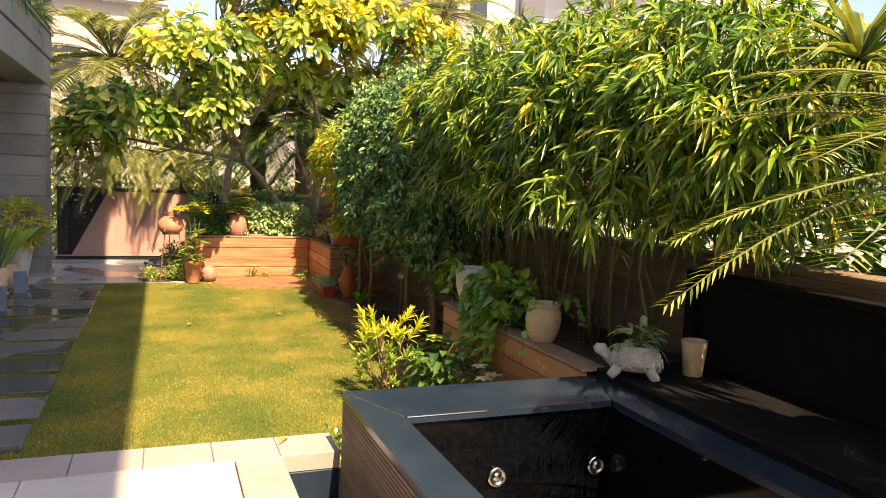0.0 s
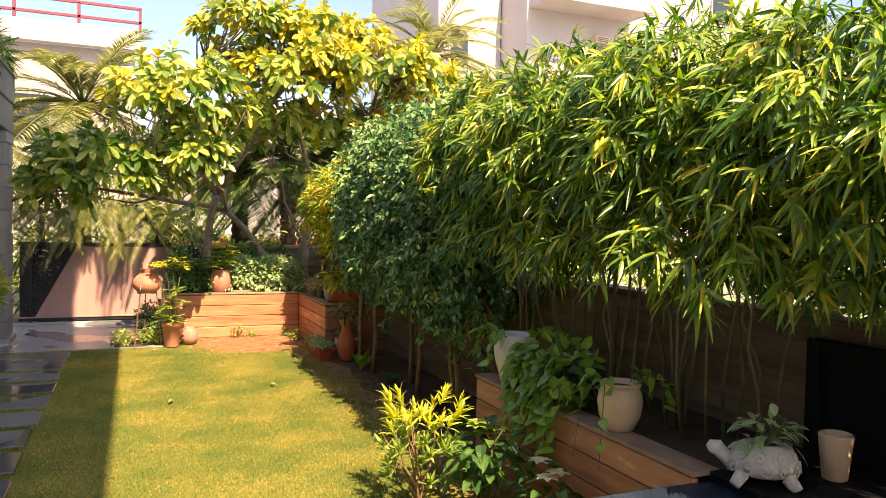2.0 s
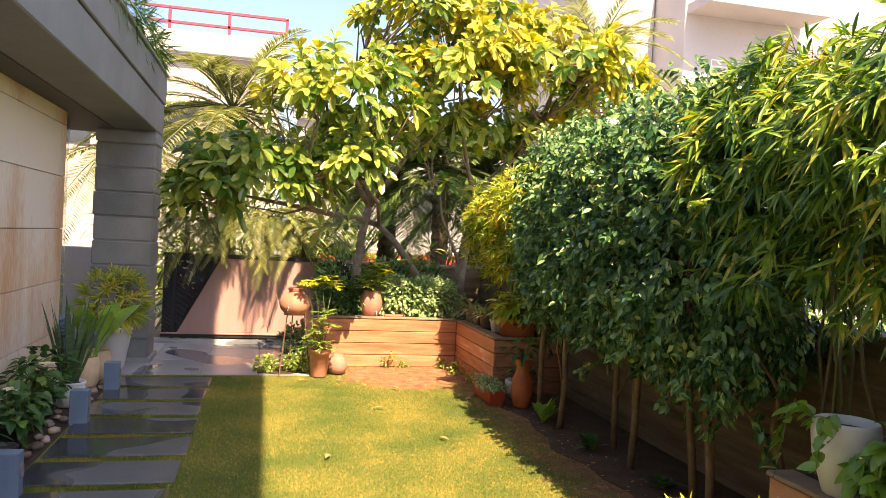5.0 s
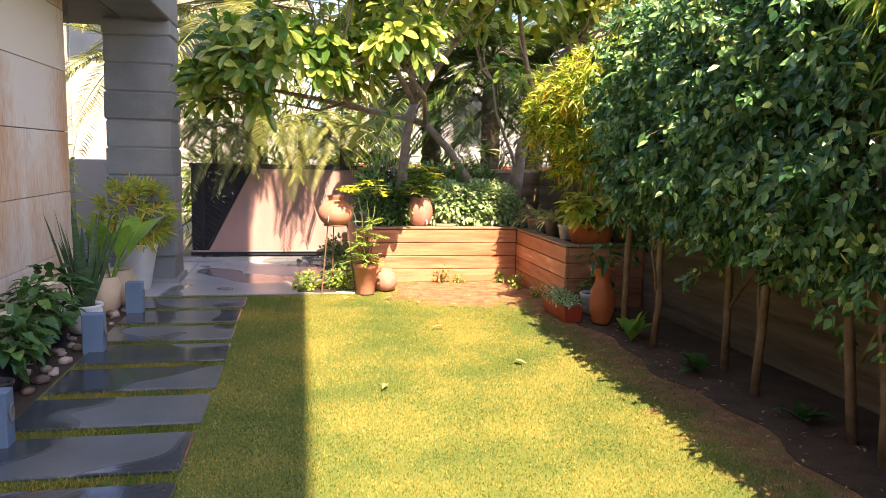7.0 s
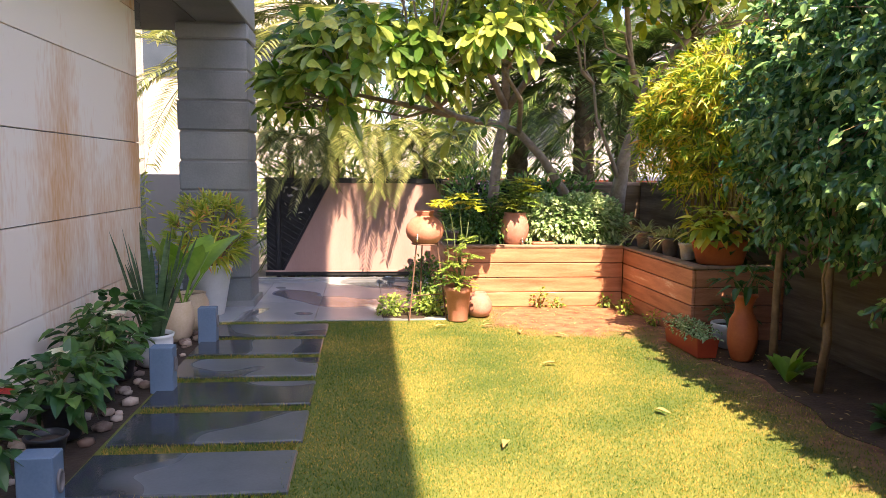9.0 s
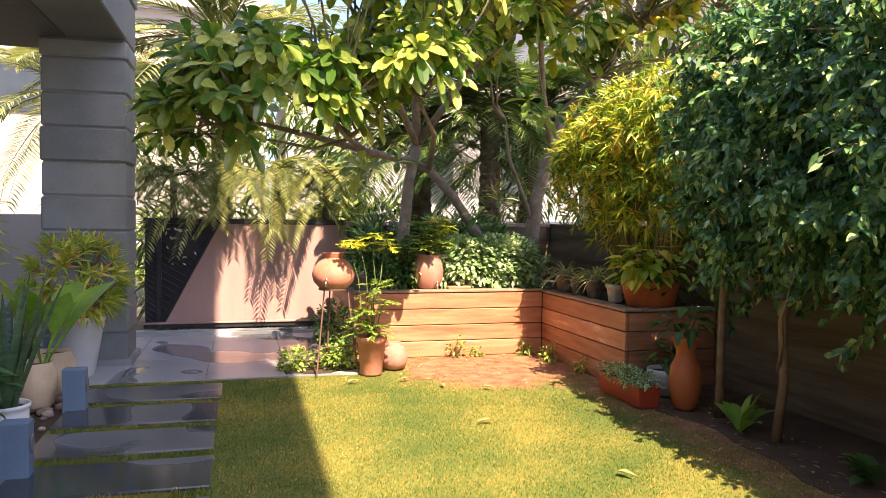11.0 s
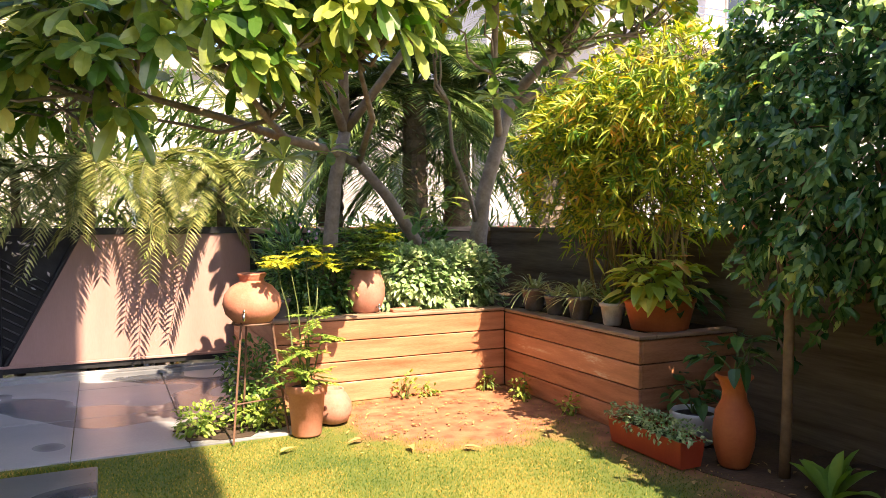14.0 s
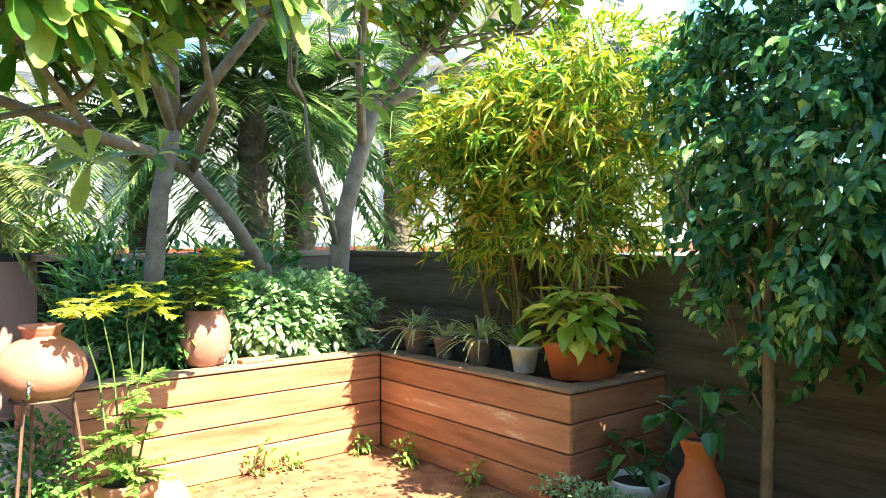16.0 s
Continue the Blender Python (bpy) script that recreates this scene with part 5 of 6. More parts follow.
def ferny(name, label, at, crowns, stems_from, material, tip_material=None, group="", scale=1.0):
    """Thin stems carrying whorls of feathery compound leaves."""
    t = thing(name, label, "plant", group)
    st, P, D, U, P2, D2, U2 = [], [], [], [], [], [], []
    for c, r, yel in crowns:
        st.append(tube(bend(stems_from, c, 5, 0, 0.02), [0.008, 0.007, 0.006, 0.005, 0.004, 0.003], 5))
        for k in range(int(9 * scale)):
            az = 2.4 * k + RNG.uniform(-0.3, 0.3)
            ax = Vector((math.cos(az), math.sin(az), RNG.uniform(-0.2, 0.5))).normalized()
            sd = ax.cross(Vector((0, 0, 1))).normalized()
            base = Vector(c) + Vector((0, 0, RNG.uniform(-0.5, 0.15) * r))
            st.append(tube([base, base + ax * r - Vector((0, 0, 0.15 * r))], [0.0025, 0.0012], 3))
            for j in range(11):
                s = 0.18 + 0.82 * j / 10
                p = base + ax * r * s - Vector((0, 0, 0.15 * r * s))
                for sg in (-1, 1):
                    tgt = (P2, D2, U2) if yel else (P, D, U)
                    tgt[0].append(tuple(p))
                    tgt[1].append(tuple(sd * sg + ax * 0.6 + Vector(RNG.normal(0, 0.15, 3).tolist())))
                    tgt[2].append((0, 0, 1.0))
    part("stem_growth", join(*st), M_STEMG, t)
    if P:
        part("foliage", leaves(P, D, U, 0.045 * RNG.uniform(0.7, 1.2, len(P)), 0.02, OVAL, 0.2, 0.1), material, t)
    if P2:
        part("yellow_foliage", leaves(P2, D2, U2, 0.045 * RNG.uniform(0.7, 1.2, len(P2)), 0.022, OVAL, 0.2, 0.1), tip_material or M_LYEL, t)
    return t


ferny("feathery_plant", "leggy feathery plant with bright yellow tops in a pot", None,
      [((0.98, 13.1, 1.30), 0.16, True), ((1.12, 13.05, 1.34), 0.16, True), ((0.88, 13.0, 1.26), 0.13, True), ((1.25, 13.15, 1.27), 0.13, True), ((1.13, 13.0, 0.86), 0.17, False), ((1.05, 13.0, 0.68), 0.18, False),
       ((1.2, 13.0, 0.74), 0.14, False), ((0.98, 13.0, 0.52), 0.17, False), ((1.12, 12.98, 0.48), 0.16, False), ((1.0, 13.1, 0.6), 0.15, False)], (1.10, 13.08, 0.33), M_LFERN)
ferny("feathery_plant", "bushy feathery plant growing in the clay urn", None,
      [((1.82, 14.0, 1.22), 0.18, False), ((2.0, 14.05, 1.28), 0.18, False), ((1.9, 14.1, 1.40), 0.18, False), ((1.98, 14.05, 1.50), 0.15, True), ((1.80, 14.1, 1.44), 0.15, False), ((2.05, 14.0, 1.42), 0.13, True), ((1.9, 13.95, 1.3), 0.16, False),
       ((1.78, 14.0, 1.34), 0.16, False), ((2.02, 14.15, 1.36), 0.16, False)], (1.90, 14.10, 1.06), M_LFERN, scale=1.4)
bush("ground_shrub", "bushy green shrub behind the tripod stand", (0.62, 13.45, 0.02), (1.0, 13.84, 0.60), 700, 0.06, 0.03, M_LSHRUB, stems=6, inner=0.2)
bush("ground_shrub", "low variegated shrub at the paving's edge", (0.28, 13.25, 0.015), (0.56, 13.55, 0.22), 260, 0.05, 0.03, M_LFERN, stems=5, inner=0.2)
bush("ground_shrub", "low variegated shrub by the planter's foot", (0.66, 13.25, 0.015), (1.0, 13.5, 0.24), 300, 0.05, 0.03, M_LFERN, stems=5, inner=0.2)
solo("soil_patch", prism(blob(0.66, 13.5, 0.42, 0.3, seed=8), 0.0, 0.019), M_DARKSOIL, "damp soil round the shrubs by the stand", "soil", kind="structure")
GREY_POT = [(0.055, 0.0), (0.062, 0.01), (0.082, 0.13), (0.09, 0.132), (0.092, 0.155)]
turned_pot("nursery_pot", "small grey plastic pot on the timber bed", "plant pot", (1.13, 14.05, 0.727), GREY_POT, M_GREYPOT, "nursery pots", seg=18)
tuft("spider_plant", "spider plant with striped leaves in a grey pot", (1.13, 14.05, 0.86), 24, 0.22, 0.012, M_LSPID, group="spider plants")
bush("flowering_shrub", "dark spiky shrub with small pink flowers by the screen", (1.2, 14.7, 0.70), (1.75, 15.2, 1.55), 420, 0.2, 0.03, M_LSHRUB, stems=6, shape=BLADE)
fl = RNG.uniform(0, 1, (26, 3)) * np.array([0.4, 0.2, 0.35]) + np.array([1.3, 14.65, 1.2])
solo("flower_spray", leaves(fl, ball(26), ball(26), 0.035, 0.03, OVAL, 0, 0.1), M_FLOWER, "small pink flowers among the dark shrub", "flowers", kind="stuff")

# row of pots on the bed along the wall
for (x, y, s), what in zip(((3.34, 13.64, 1.3), (3.34, 13.30, 1.05), (3.35, 12.95, 1.2), (3.37, 12.55, 1.1)), (0, 1, 0, 2)):
    turned_pot("nursery_pot", "small grey plastic pot on the timber bed", "plant pot", (x, y, 0.717), [(r * s, z * s) for r, z in GREY_POT], M_GREYPOT if what != 2 else M_TURTLE, "nursery pots", seg=18)
    if what == 0:
        tuft("spider_plant", "spider plant with striped arching leaves", (x, y, 0.87), 70, 0.46, 0.019, M_LSPID, (0.35, 1.4), 0.6, group="spider plants")
    elif what == 1:
        tuft("spider_plant", "small pale spider plant in a grey pot", (x, y, 0.84), 34, 0.34, 0.017, M_LSPID, (0.5, 1.4), 0.5, group="spider plants")
    else:
        tuft("strap_plant", "upright green strap-leaved plant in a pale pot", (x, y, 0.85), 20, 0.34, 0.034, M_LSHRUB, (0.75, 1.5), 0.35)
turned_pot("oval_pot", "large orange oval terracotta pot on the bed", "plant pot", (3.53, 12.20, 0.717), [(0.20, 0.0), (0.215, 0.01), (0.265, 0.20), (0.275, 0.205), (0.278, 0.23)], M_ORANGE, squash=(1, 0.62), turn=-18)
broadleaf("poinsettia", "poinsettia with yellow-green and salmon leaves in an orange pot", (3.53, 12.20, 0.93), (3.20, 11.98, 0.93), (3.88, 12.42, 1.26), 120, 0.15, 0.09, M_LDIEF, M_LDIEF, 7, stems=9)
broadleaf("poinsettia", "green leafy plant between the pots of the bed", (3.75, 12.15, 0.72), (3.5, 12.0, 0.80), (4.0, 12.35, 1.12), 60, 0.13, 0.07, M_LPOIN, stems=5)

# pots on the ground by the shaded bed
tro = thing("trough", "red plastic trough of small-leaved plants beside the soil bed", "trough")
TW, TL = 0.085, 0.34


def trough_box(x, y, w, l, h):
    v = [(-w * 0.8, -l * 0.95, 0), (w * 0.8, -l * 0.95, 0), (w * 0.8, l * 0.95, 0), (-w * 0.8, l * 0.95, 0), (-w, -l, h), (w, -l, h), (w, l, h), (-w, l, h),
         (-w + .012, -l + .012, h), (w - .012, -l + .012, h), (w - .012, l - .012, h), (-w + .012, l - .012, h), (-w + .012, -l + .012, h - .03), (w - .012, -l + .012, h - .03), (w - .012, l - .012, h - .03), (-w + .012, l - .012, h - .03)]
    f = [(3, 2, 1, 0), (0, 1, 5, 4), (1, 2, 6, 5), (2, 3, 7, 6), (3, 0, 4, 7), (4, 5, 9, 8), (5, 6, 10, 9), (6, 7, 11, 10), (7, 4, 8, 11), (8, 9, 13, 12), (9, 10, 14, 13), (10, 11, 15, 14), (11, 8, 12, 15), (12, 13, 14, 15)]
    return [(x + a, y + b, c + 0.012) for a, b, c in v], f


part("body", trough_box(3.03, 11.68, 0.10, 0.35, 0.17), M_REDPOT, tro)
part("soil", box(2.95, 3.11, 11.36, 12.0, 0.13, 0.155, 0.003), M_DARKSOIL, tro)
bush("trough_herbs", "dense small grey-green herbs spilling from the red trough", (2.90, 11.32, 0.15), (3.15, 12.03, 0.27), 900, 0.032, 0.018, M_LHEDGE, stems=8, inner=0.3, cat="plants")
turned_pot("white_pot", "white glazed bowl pot on the soil", "plant pot", (3.42, 11.72, 0.012), [(0.09, 0.0), (0.12, 0.02), (0.155, 0.16), (0.165, 0.18), (0.17, 0.215), (0.168, 0.225)], M_WHITE)
broadleaf("leafy_plant", "dark broad-leaved plant in the white bowl", (3.42, 11.72, 0.2), (3.25, 11.55, 0.25), (3.6, 11.95, 0.46), 26, 0.11, 0.075, M_LPOIN, stems=5)
turned_pot("tall_urn", "tall orange terracotta urn with a flared neck", "urn", (3.30, 11.27, 0.012), [(0.075, 0.0), (0.09, 0.02), (0.12, 0.13), (0.127, 0.22), (0.112, 0.34), (0.076, 0.41), (0.070, 0.465), (0.094, 0.535), (0.112, 0.55), (0.110, 0.565)], M_ORANGE, ribs=0, seg=32)
broadleaf("leafy_plant", "dark leafy plant growing from the tall urn", (3.30, 11.27, 0.58), (3.12, 11.05, 0.62), (3.5, 11.5, 0.85), 34, 0.12, 0.075, M_LPOIN, stems=6)
tuft("birds_nest_fern", "broad glossy upright leaves in the soil bed", (3.32, 10.62, 0.012), 12, 0.44, 0.10, M_LPOTH, (0.6, 1.35), 0.3, group="bed plants", shape=OVAL)
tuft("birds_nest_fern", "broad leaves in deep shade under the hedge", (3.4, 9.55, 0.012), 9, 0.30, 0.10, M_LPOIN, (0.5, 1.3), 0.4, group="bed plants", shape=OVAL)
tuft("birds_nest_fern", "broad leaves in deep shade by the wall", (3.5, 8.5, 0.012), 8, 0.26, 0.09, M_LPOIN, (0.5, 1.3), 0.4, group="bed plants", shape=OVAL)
for x, y, h in ((2.15, 13.80, 0.22), (2.95, 13.78, 0.14), (3.08, 13.45, 0.20), (3.10, 12.75, 0.16), (2.35, 13.80, 0.10), (3.02, 13.35, 0.12)):
    bush("weed", "small green weed at the planter's foot", (x - 0.08, y - 0.07, 0.0), (x + 0.08, y + 0.06, h), 40, 0.05, 0.026, M_LFERN, "weeds", stems=3, inner=0.2)

# jars and turtle by the pool
JAR = [(0.075, 0.0), (0.09, 0.012), (0.125, 0.09), (0.137, 0.17), (0.128, 0.235), (0.112, 0.255), (0.118, 0.272), (0.126, 0.278), (0.125, 0.290)]
turned_pot("cream_jar", "cream ceramic jar with trailing pothos on the bed", "jar", (3.29, 5.03, 0.70), JAR, M_CREAM, "jars by the pool", 0.26)
turned_pot("white_jar", "large off-white jar half hidden by pothos", "jar", (3.30, 6.40, 0.70), [(0.09, 0.0), (0.10, 0.01), (0.155, 0.20), (0.168, 0.33), (0.160, 0.37), (0.158, 0.385)], M_WHITE, "jars by the pool", 0.34)


def trailing(name, label, starts, n_per, material, down=(0.3, 0.7), ll=0.10):
    """Strands of heart leaves that spill from a rim."""
    t = thing(name, label, "plant", "trailing pothos")
    for s, d in starts:
        ln = RNG.uniform(*down)
        p0 = Vector(s)
        p1 = p0 + Vector(d) * 0.14 + Vector((0, 0, 0.05))
        p2 = p1 + Vector(d) * 0.06 - Vector((0, 0, ln))
        pts = [p0, p0.lerp(p1, 0.5) + Vector((0, 0, 0.04)), p1, p1.lerp(p2, 0.5), p2]
        st = part("strand", tube(pts, [0.004, 0.004, 0.0035, 0.003, 0.002], 5), M_STEMG, t)
        P, D, U = [], [], []
        for k in range(n_per):
            f = k / n_per * 4
            i = min(int(f), 3)
            q = pts[i].lerp(pts[i + 1], f - i)
            P.append(tuple(q))
            D.append(tuple(Vector(d) + Vector(RNG.normal(0, 0.6, 3).tolist()) + Vector((0, 0, -0.5))))
            U.append(tuple(Vector(d) * 0.8 + Vector((0, 0, 0.7)) + Vector(RNG.normal(0, 0.25, 3).tolist())))
        for k in range(n_per):
            part("leaf", leaves(P[k:k + 1], D[k:k + 1], U[k:k + 1], ll * RNG.uniform(0.6, 1.15), ll * 0.72, HEART, 0.2, 0.1), material, st, smooth=True)
    return t


trailing("pothos", "lush variegated pothos spilling down the timber boards", [((3.30 + 0.14 * math.cos(a), 6.40 + 0.14 * math.sin(a), 1.07), (math.cos(a), math.sin(a), 0)) for a in (2.2, 2.7, 3.6)], 14, M_LPOTH, (0.25, 0.45), 0.085)
trailing("pothos", "lush variegated pothos spilling down the timber boards", [((3.24, 5.45 + 0.048 * k, 0.86 + 0.16 * math.sin(1.7 * k)), (-0.8, 0.25 * math.sin(2 * k), 0)) for k in range(16)], 17, M_LPOTH, (0.25, 0.62), 0.105)
bush("pothos_mound", "mound of variegated pothos leaves on the bed", (3.18, 5.45, 0.70), (3.5, 6.2, 1.12), 150, 0.11, 0.08, M_LPOTH, stems=8, shape=HEART, inner=0.5, cat="plant")
trailing("pothos", "few trailing pothos strands in the cream jar", [((3.29 + 0.1 * math.cos(a), 5.03 + 0.1 * math.sin(a), 0.98), (math.cos(a), math.sin(a), 0)) for a in (-0.9, -0.4, 0.3, 3.0, 3.7)], 7, M_LPOTH, (0.15, 0.5), 0.085)
shell_v, shell_f = lathe([(0.11, 0.03), (0.165, 0.05), (0.185, 0.10), (0.165, 0.17), (0.12, 0.215), (0.10, 0.222), (0.085, 0.205)], 30, ribs=0)
scutes = []
for ring_r, z, n in ((0.183, 0.095, 12), (0.158, 0.165, 9)):
    for k in range(n):
        a = 2 * math.pi * k / n
        c = Vector((ring_r * math.cos(a) * 1.15, ring_r * math.sin(a) * 0.92, z))
        o = Vector((math.cos(a), math.sin(a), 0.5 if z > 0.12 else 0.1)).normalized()
        s = o.cross(Vector((0, 0, 1))).normalized()
        t2 = o.cross(s)
        loop = [c + 0.034 * (math.cos(b) * s + math.sin(b) * t2) for b in np.linspace(0, 2 * math.pi, 9)]
        scutes.append(tube(loop, 0.007, 5))
        scutes.append(tube([c - o * 0.01, c + o * 0.008], [0.018, 0.010], 7))
tv0 = join(([(x * 1.15, y * 0.92, z) for x, y, z in shell_v], shell_f), *scutes, tube([(0.17, 0, 0.08), (0.24, 0, 0.13), (0.275, 0, 0.165), (0.315, 0, 0.165), (0.335, 0, 0.155)], [0.05, 0.042, 0.048, 0.042, 0.02], 12),
          *[tube([(sx * 0.13, sy * 0.12, 0.06), (sx * 0.18, sy * 0.16, 0.0)], [0.045, 0.035], 8) for sx in (-1, 1) for sy in (-1, 1)])
tv = ([(0.78 * x, 0.78 * y, 0.85 * z) for x, y, z in tv0[0]], tv0[1])
solo("turtle_planter", tv, M_TURTLE, "whitewashed stone turtle planter with a patterned shell", "planter", smooth=True, at=(3.42, 4.04, 0.70), turn=140)
broadleaf("succulent", "pale green rosette plant in the turtle planter", (3.42, 4.04, 0.87), (3.28, 3.90, 0.86), (3.56, 4.18, 1.03), 60, 0.085, 0.04, M_LHEDGE, stems=5, shape=OVAL)
turned_pot("beaker", "plain terracotta beaker on the dark slab", "cup", (3.78, 3.93, 0.70), [(0.055, 0.0), (0.06, 0.005), (0.078, 0.18), (0.082, 0.215), (0.082, 0.225)], M_CREAM, soil=0.18, seg=22)

# plants in front of the pool
cro = thing("croton", "bushy croton with bright yellow top leaves on the lawn", "plant")
part("stem_growth", join(*[tube(bend((2.38, 6.02, 0), (2.38 + RNG.uniform(-0.25, 0.25), 6.02 + RNG.uniform(-0.25, 0.25), RNG.uniform(0.4, 0.7)), 4, 0, 0.02), [0.011, 0.009, 0.007, 0.005, 0.003], 5) for _ in range(9)]), M_FICBARK, cro, kind="stuff")
for m, zr, cnt, nm in ((M_LFERN, (0.22, 0.55), 34, "green lower leaves"), (M_LYEL, (0.55, 0.74), 30, "bright yellow upper leaves")):
    G = []
    for _ in range(cnt):
        a, r = RNG.uniform(0, 6.283), 0.30 * RNG.uniform(0.1, 1) ** 0.5
        G.append(rosette((2.38 + r * math.cos(a), 6.02 + r * math.sin(a), RNG.uniform(*zr)), (0.5 * math.cos(a), 0.5 * math.sin(a), 1), 9, 0.12, 0.022, (0.2, 1.1)))
    P, D, U, L, W = [sum((list(g[i]) for g in G), []) for i in range(5)]
    part("foliage", leaves(P, D, U, np.array(L), np.array(W), BLADE, 0.2, 0.15), m, cro, nm)
broadleaf("poinsettia", "green poinsettia on the lawn beside the croton", (2.78, 5.85, 0), (2.52, 5.6, 0.18), (3.05, 6.1, 0.56), 110, 0.12, 0.07, M_LPOIN, M_LFERN, 5, stems=8, group="poinsettias by the pool")
broadleaf("poinsettia", "poinsettia with cream bracts beside the timber bed", (3.0, 5.3, 0), (2.8, 5.1, 0.12), (3.14, 5.55, 0.42), 70, 0.12, 0.07, M_LPOIN, M_LCREAM, 3, stems=6, group="poinsettias by the pool")
bush("ground_shrub", "low dark plant at the lawn's edge by the terrace", (1.55, 4.75, 0.0), (1.95, 5.05, 0.16), 130, 0.07, 0.03, M_LFIC, stems=5, inner=0.2)

# bed along the house wall
solo("wall_bed", box(-1.99, -1.37, 4.6, 13.13, -0.02, 0.004, 0), M_DARKSOIL, "narrow soil bed along the house wall", "soil", kind="structure")
pv = []
rp = random.Random(12)
for _ in range(170):
    s = rp.uniform(0.022, 0.055)
    x, y = rp.uniform(-1.95, -1.40), rp.uniform(7.4, 13.0)
    bm = bmesh.new()
    bmesh.ops.create_icosphere(bm, subdivisions=1, radius=1)
    q = rp.uniform(0, 3.14)
    v = []
    for p in bm.verts:
        a, b, c = p.co.x * s * rp.uniform(1.1, 1.3), p.co.y * s, p.co.z * s * 0.7
        v.append((x + a * math.cos(q) - b * math.sin(q), y + a * math.sin(q) + b * math.cos(q), 0.004 + s * 0.45 + c))
    pv.append((v, [tuple(w.index for w in f.verts) for f in bm.faces]))
    bm.free()
solo("pebbles", join(*pv), M_PEBBLE, "rounded pale river pebbles along the wall bed", "pebbles", kind="stuff", smooth=True)


def bollard(y):
    t = thing("bollard_light", "square blue-grey garden bollard light beside the path", "bollard light", "bollard lights", (-1.30, y, 0.0))
    part("body", box(-0.08, 0.08, -0.06, 0.06, 0.0, 0.33, 0.006), M_BOLLARD, t)
    v, f = lathe([(0.045, 0.0), (0.045, 0.012), (0.035, 0.012), (0.035, 0.004), (0.01, 0.004)], 18)
    lens = part("lens", ([(0.0805 + z, x * 0.7, 0.2 + yy * 1.2) for x, yy, z in v], f), M_GREYPOT, t, "round recessed lamp opening", True)
    return t


for y in (6.75, 8.72, 10.72, 12.23):
    bollard(y)
BLACK = [(0.085, 0.0), (0.09, 0.01), (0.125, 0.20), (0.135, 0.205), (0.137, 0.225)]
turned_pot("snake_pot", "white ribbed glazed pot by the house wall", "plant pot", (-1.56, 11.42, 0.012), [(0.10, 0.0), (0.12, 0.02), (0.15, 0.14), (0.152, 0.20), (0.145, 0.215), (0.16, 0.235), (0.162, 0.255)], M_WHITE, seg=40, ribs=0)
tuft("snake_plant", "tall snake plant with upright banded leaves", (-1.56, 11.42, 0.24), 26, 0.92, 0.055, M_LSNAKE, (1.2, 1.53), 0.05, shape=((0, 0.7), (0.4, 1.0), (0.8, 0.7), (1, 0.05)), spread=0.09)
for x, y, r in ((-1.60, 12.30, 0.165), (-1.58, 12.78, 0.18)):
    turned_pot("beige_pot", "round beige clay pot by the wall", "plant pot", (x, y, 0.012), [(r * 0.6, 0.0), (r * 0.85, 0.05), (r, 0.18), (r * 0.95, 0.28), (r * 0.8, 0.34), (r * 0.84, 0.36)], M_CREAM, "beige pots")
tuft("paddle_plant", "large upright paddle-shaped green leaves", (-1.52, 12.24, 0.36), 8, 1.0, 0.25, M_LPOTH, (0.75, 1.4), 0.25, shape=((0, 0.05), (0.35, 0.1), (0.55, 0.85), (0.75, 1.0), (1, 0.05)))
turned_pot("tall_planter", "tall tapered white planter by the column", "planter", (-1.55, 13.55, 0.012), [(0.14, 0.0), (0.15, 0.01), (0.235, 0.50), (0.245, 0.51), (0.245, 0.55)], M_WHITE)
song = thing("dracaena", "bushy dracaena with yellow-edged leaves in a tall planter", "plant")
G = []
for _ in range(72):
    d = ball(1)[0]
    G.append(rosette((-1.55 + 0.38 * d[0], 13.55 + 0.38 * d[1], 0.92 + 0.36 * d[2]), (d[0], d[1], d[2] + 0.7), 14, 0.19, 0.026, (0.25, 1.3)))
P, D, U, L, W = [sum((list(g[i]) for g in G), []) for i in range(5)]
part("foliage", leaves(P, D, U, np.array(L), np.array(W), BLADE, 0.3, 0.15), M_LDIEF, song)
part("stem_growth", join(*[tube(bend((-1.55, 13.55, 0.52), tuple(np.array(g[0][0])), 4, 0, 0.02), [0.012, 0.01, 0.008, 0.006, 0.004], 5) for g in G[::4]]), M_FICBARK, song)
for (x, y, s), (ph, tip, tn, lab) in zip(((-1.66, 10.45, 1.15), (-1.60, 9.75, 1.0), (-1.66, 8.75, 1.0), (-1.7, 7.9, 1.0), (-1.68, 11.0, 0.9)),
                                        ((0.62, M_LCREAM, 1, "poinsettia with a few cream bracts in a black pot"), (0.52, M_LCREAM, 1, "leafy green poinsettia in a black pot"), (0.60, M_LRED, 1, "poinsettia with dark red bracts in a black pot"),
                                         (0.6, M_LRED, 2, "poinsettia with red bracts by the wall"), (0.66, M_LPOIN, 1, "dense green poinsettia by the wall"))):
    turned_pot("black_pot", "black plastic nursery pot on the pebbles", "plant pot", (x, y, 0.03), [(r * s, z * s) for r, z in BLACK], M_BLACKPOT, "black pots", seg=22)
    broadleaf("poinsettia", lab, (x, y, 0.2), (x - 0.24, y - 0.27, 0.22), (x + 0.24, y + 0.25, ph), 135, 0.12, 0.082, M_LPOIN, tip, tn, stems=7, group="poinsettias by the wall")
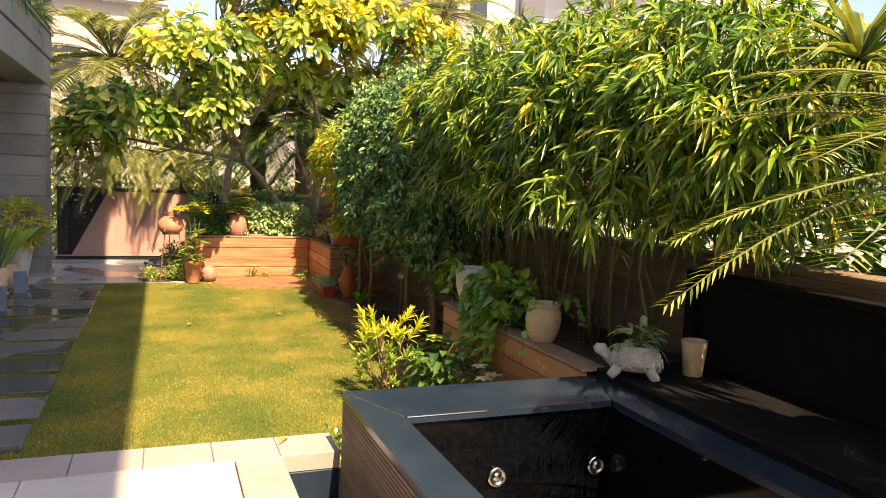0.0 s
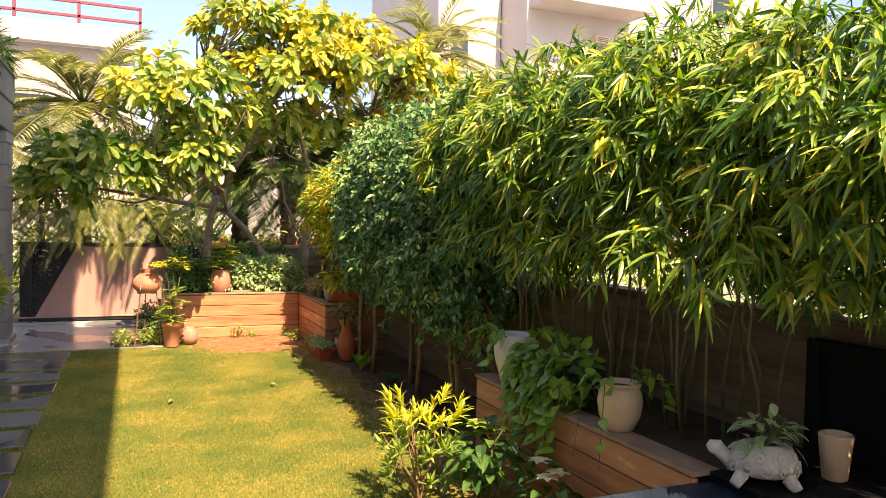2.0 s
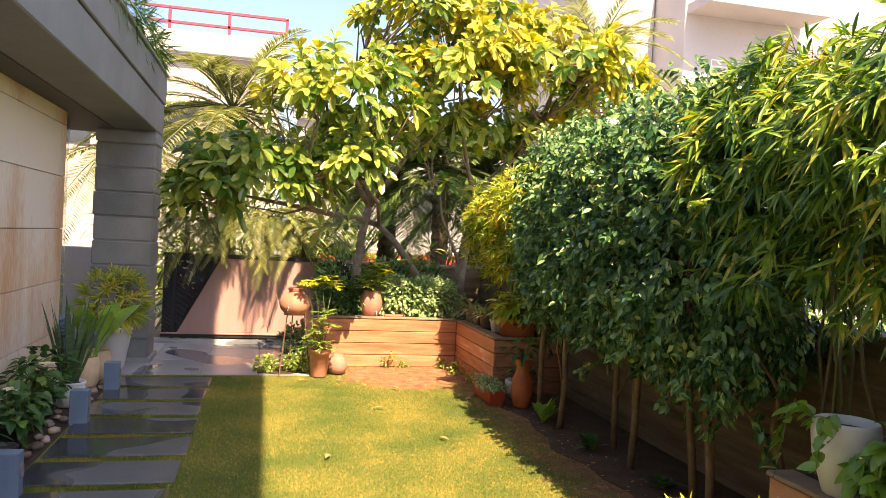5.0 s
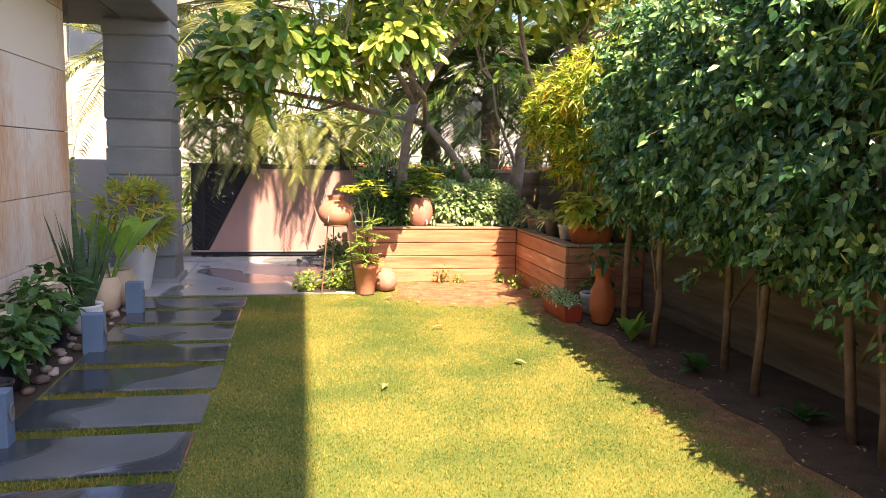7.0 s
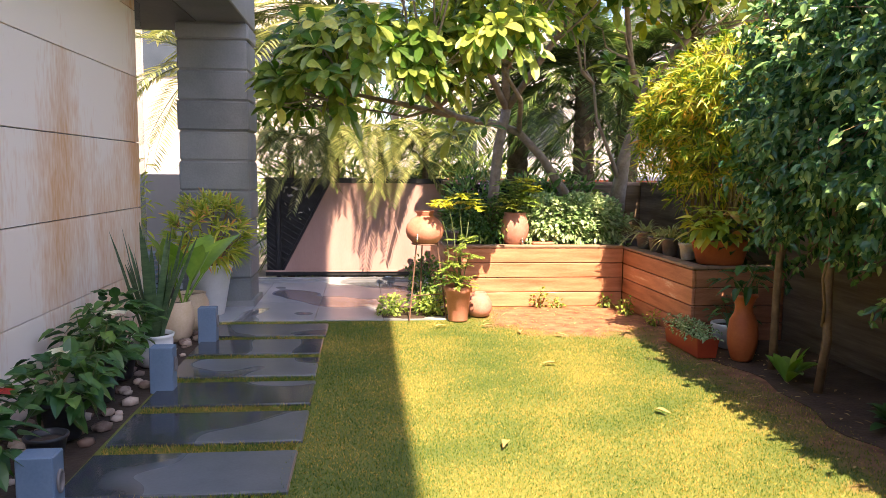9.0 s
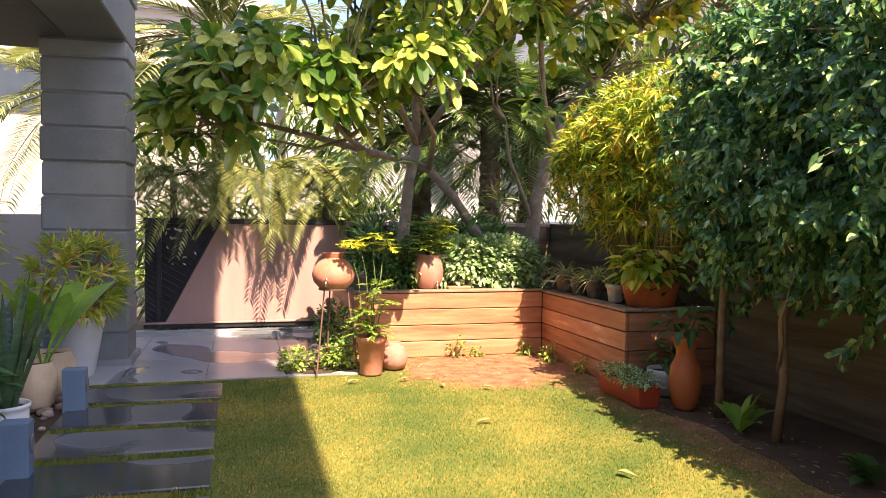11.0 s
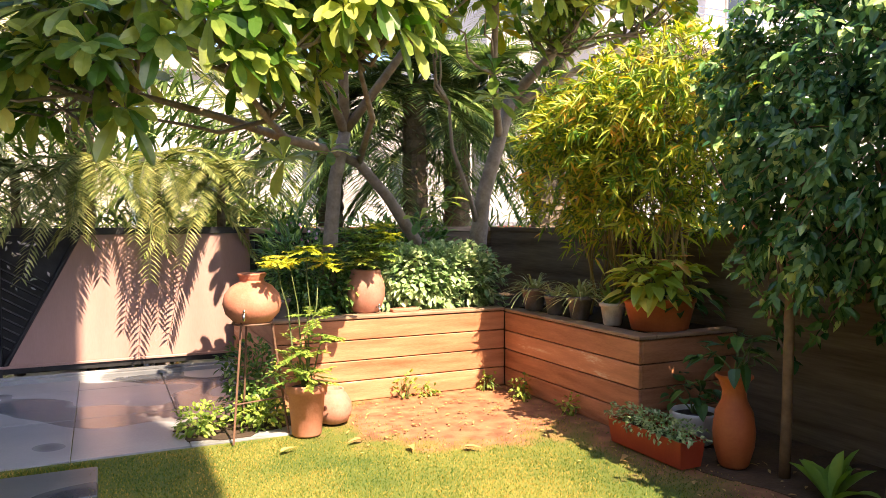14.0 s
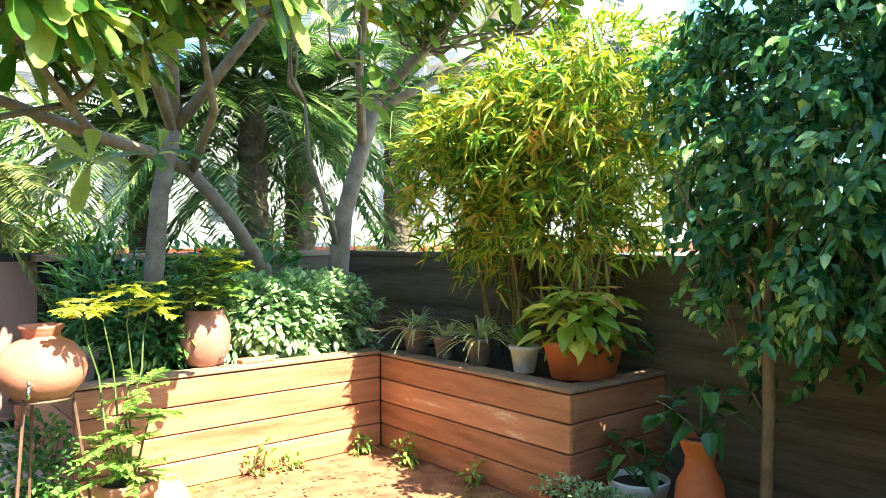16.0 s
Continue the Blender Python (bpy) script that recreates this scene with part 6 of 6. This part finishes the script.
turned_pot("black_pot", "small black pot with bare twigs", "plant pot", (-1.52, 9.32, 0.03), [(r * 0.8, z * 0.75) for r, z in BLACK], M_BLACKPOT, "black pots", seg=22)
bush("side_shrub", "yellow-green shrub in the bright side passage", (-3.3, 15.0, 0.02), (-2.7, 15.7, 2.0), 260, 0.16, 0.04, M_LYEL, stems=5)
solo("tyre", lathe([(0.16, 0.0), (0.30, 0.0), (0.33, 0.05), (0.33, 0.15), (0.30, 0.2), (0.16, 0.2)], 28), M_BLACKPOT, "black rubber tyre in the side passage", "tyre", smooth=True, at=(-2.5, 14.6, 0.0))
for x, y, a in ((1.28, 12.7, 20), (1.62, 12.35, 80), (2.05, 12.2, 140), (0.95, 12.75, 200), (2.7, 11.6, 30), (1.25, 4.4, 65), (1.55, 11.2, 10), (0.9, 9.4, 70), (2.1, 9.9, 120)):
    z = 0.31 if y < 4.5 else 0.03
    ob = solo("fallen_leaf", leaves([(0, 0, 0)], [(1, 0, 0.12)], [(0, 0, 1)], 0.13, 0.05, SPOON, 0.15, 0.25), M_DRYLEAF, "dry fallen leaf lying on the ground", "leaf", "fallen leaves", smooth=True)
    ob.matrix_basis = pose(x, y, z, 0, 0, a)

# leaf litter on the bare soil and under the hedge
nl = 420
lx = np.concatenate([RNG.normal(2.3, 0.5, 220), RNG.uniform(2.7, 3.6, 200)])
ly = np.concatenate([RNG.normal(13.1, 0.42, 220), RNG.uniform(7.0, 12.0, 200)])
ok = (lx < 3.12) & (ly < 13.85) | (ly < 11.95)
lx, ly = lx[ok], ly[ok]
nl = len(lx)
az = RNG.uniform(0, 6.283, nl)
solo("leaf_litter", leaves(np.stack([lx, ly, np.full(nl, 0.016)], 1), np.stack([np.cos(az), np.sin(az), RNG.uniform(-0.05, 0.3, nl)], 1), np.tile([0.05, 0.05, 1.0], (nl, 1)), RNG.uniform(0.02, 0.06, nl), RNG.uniform(0.008, 0.02, nl), OVAL, 0.1, 0.2), M_DRYLEAF, "small dry leaves and bits scattered on the soil", "leaf litter", kind="stuff")
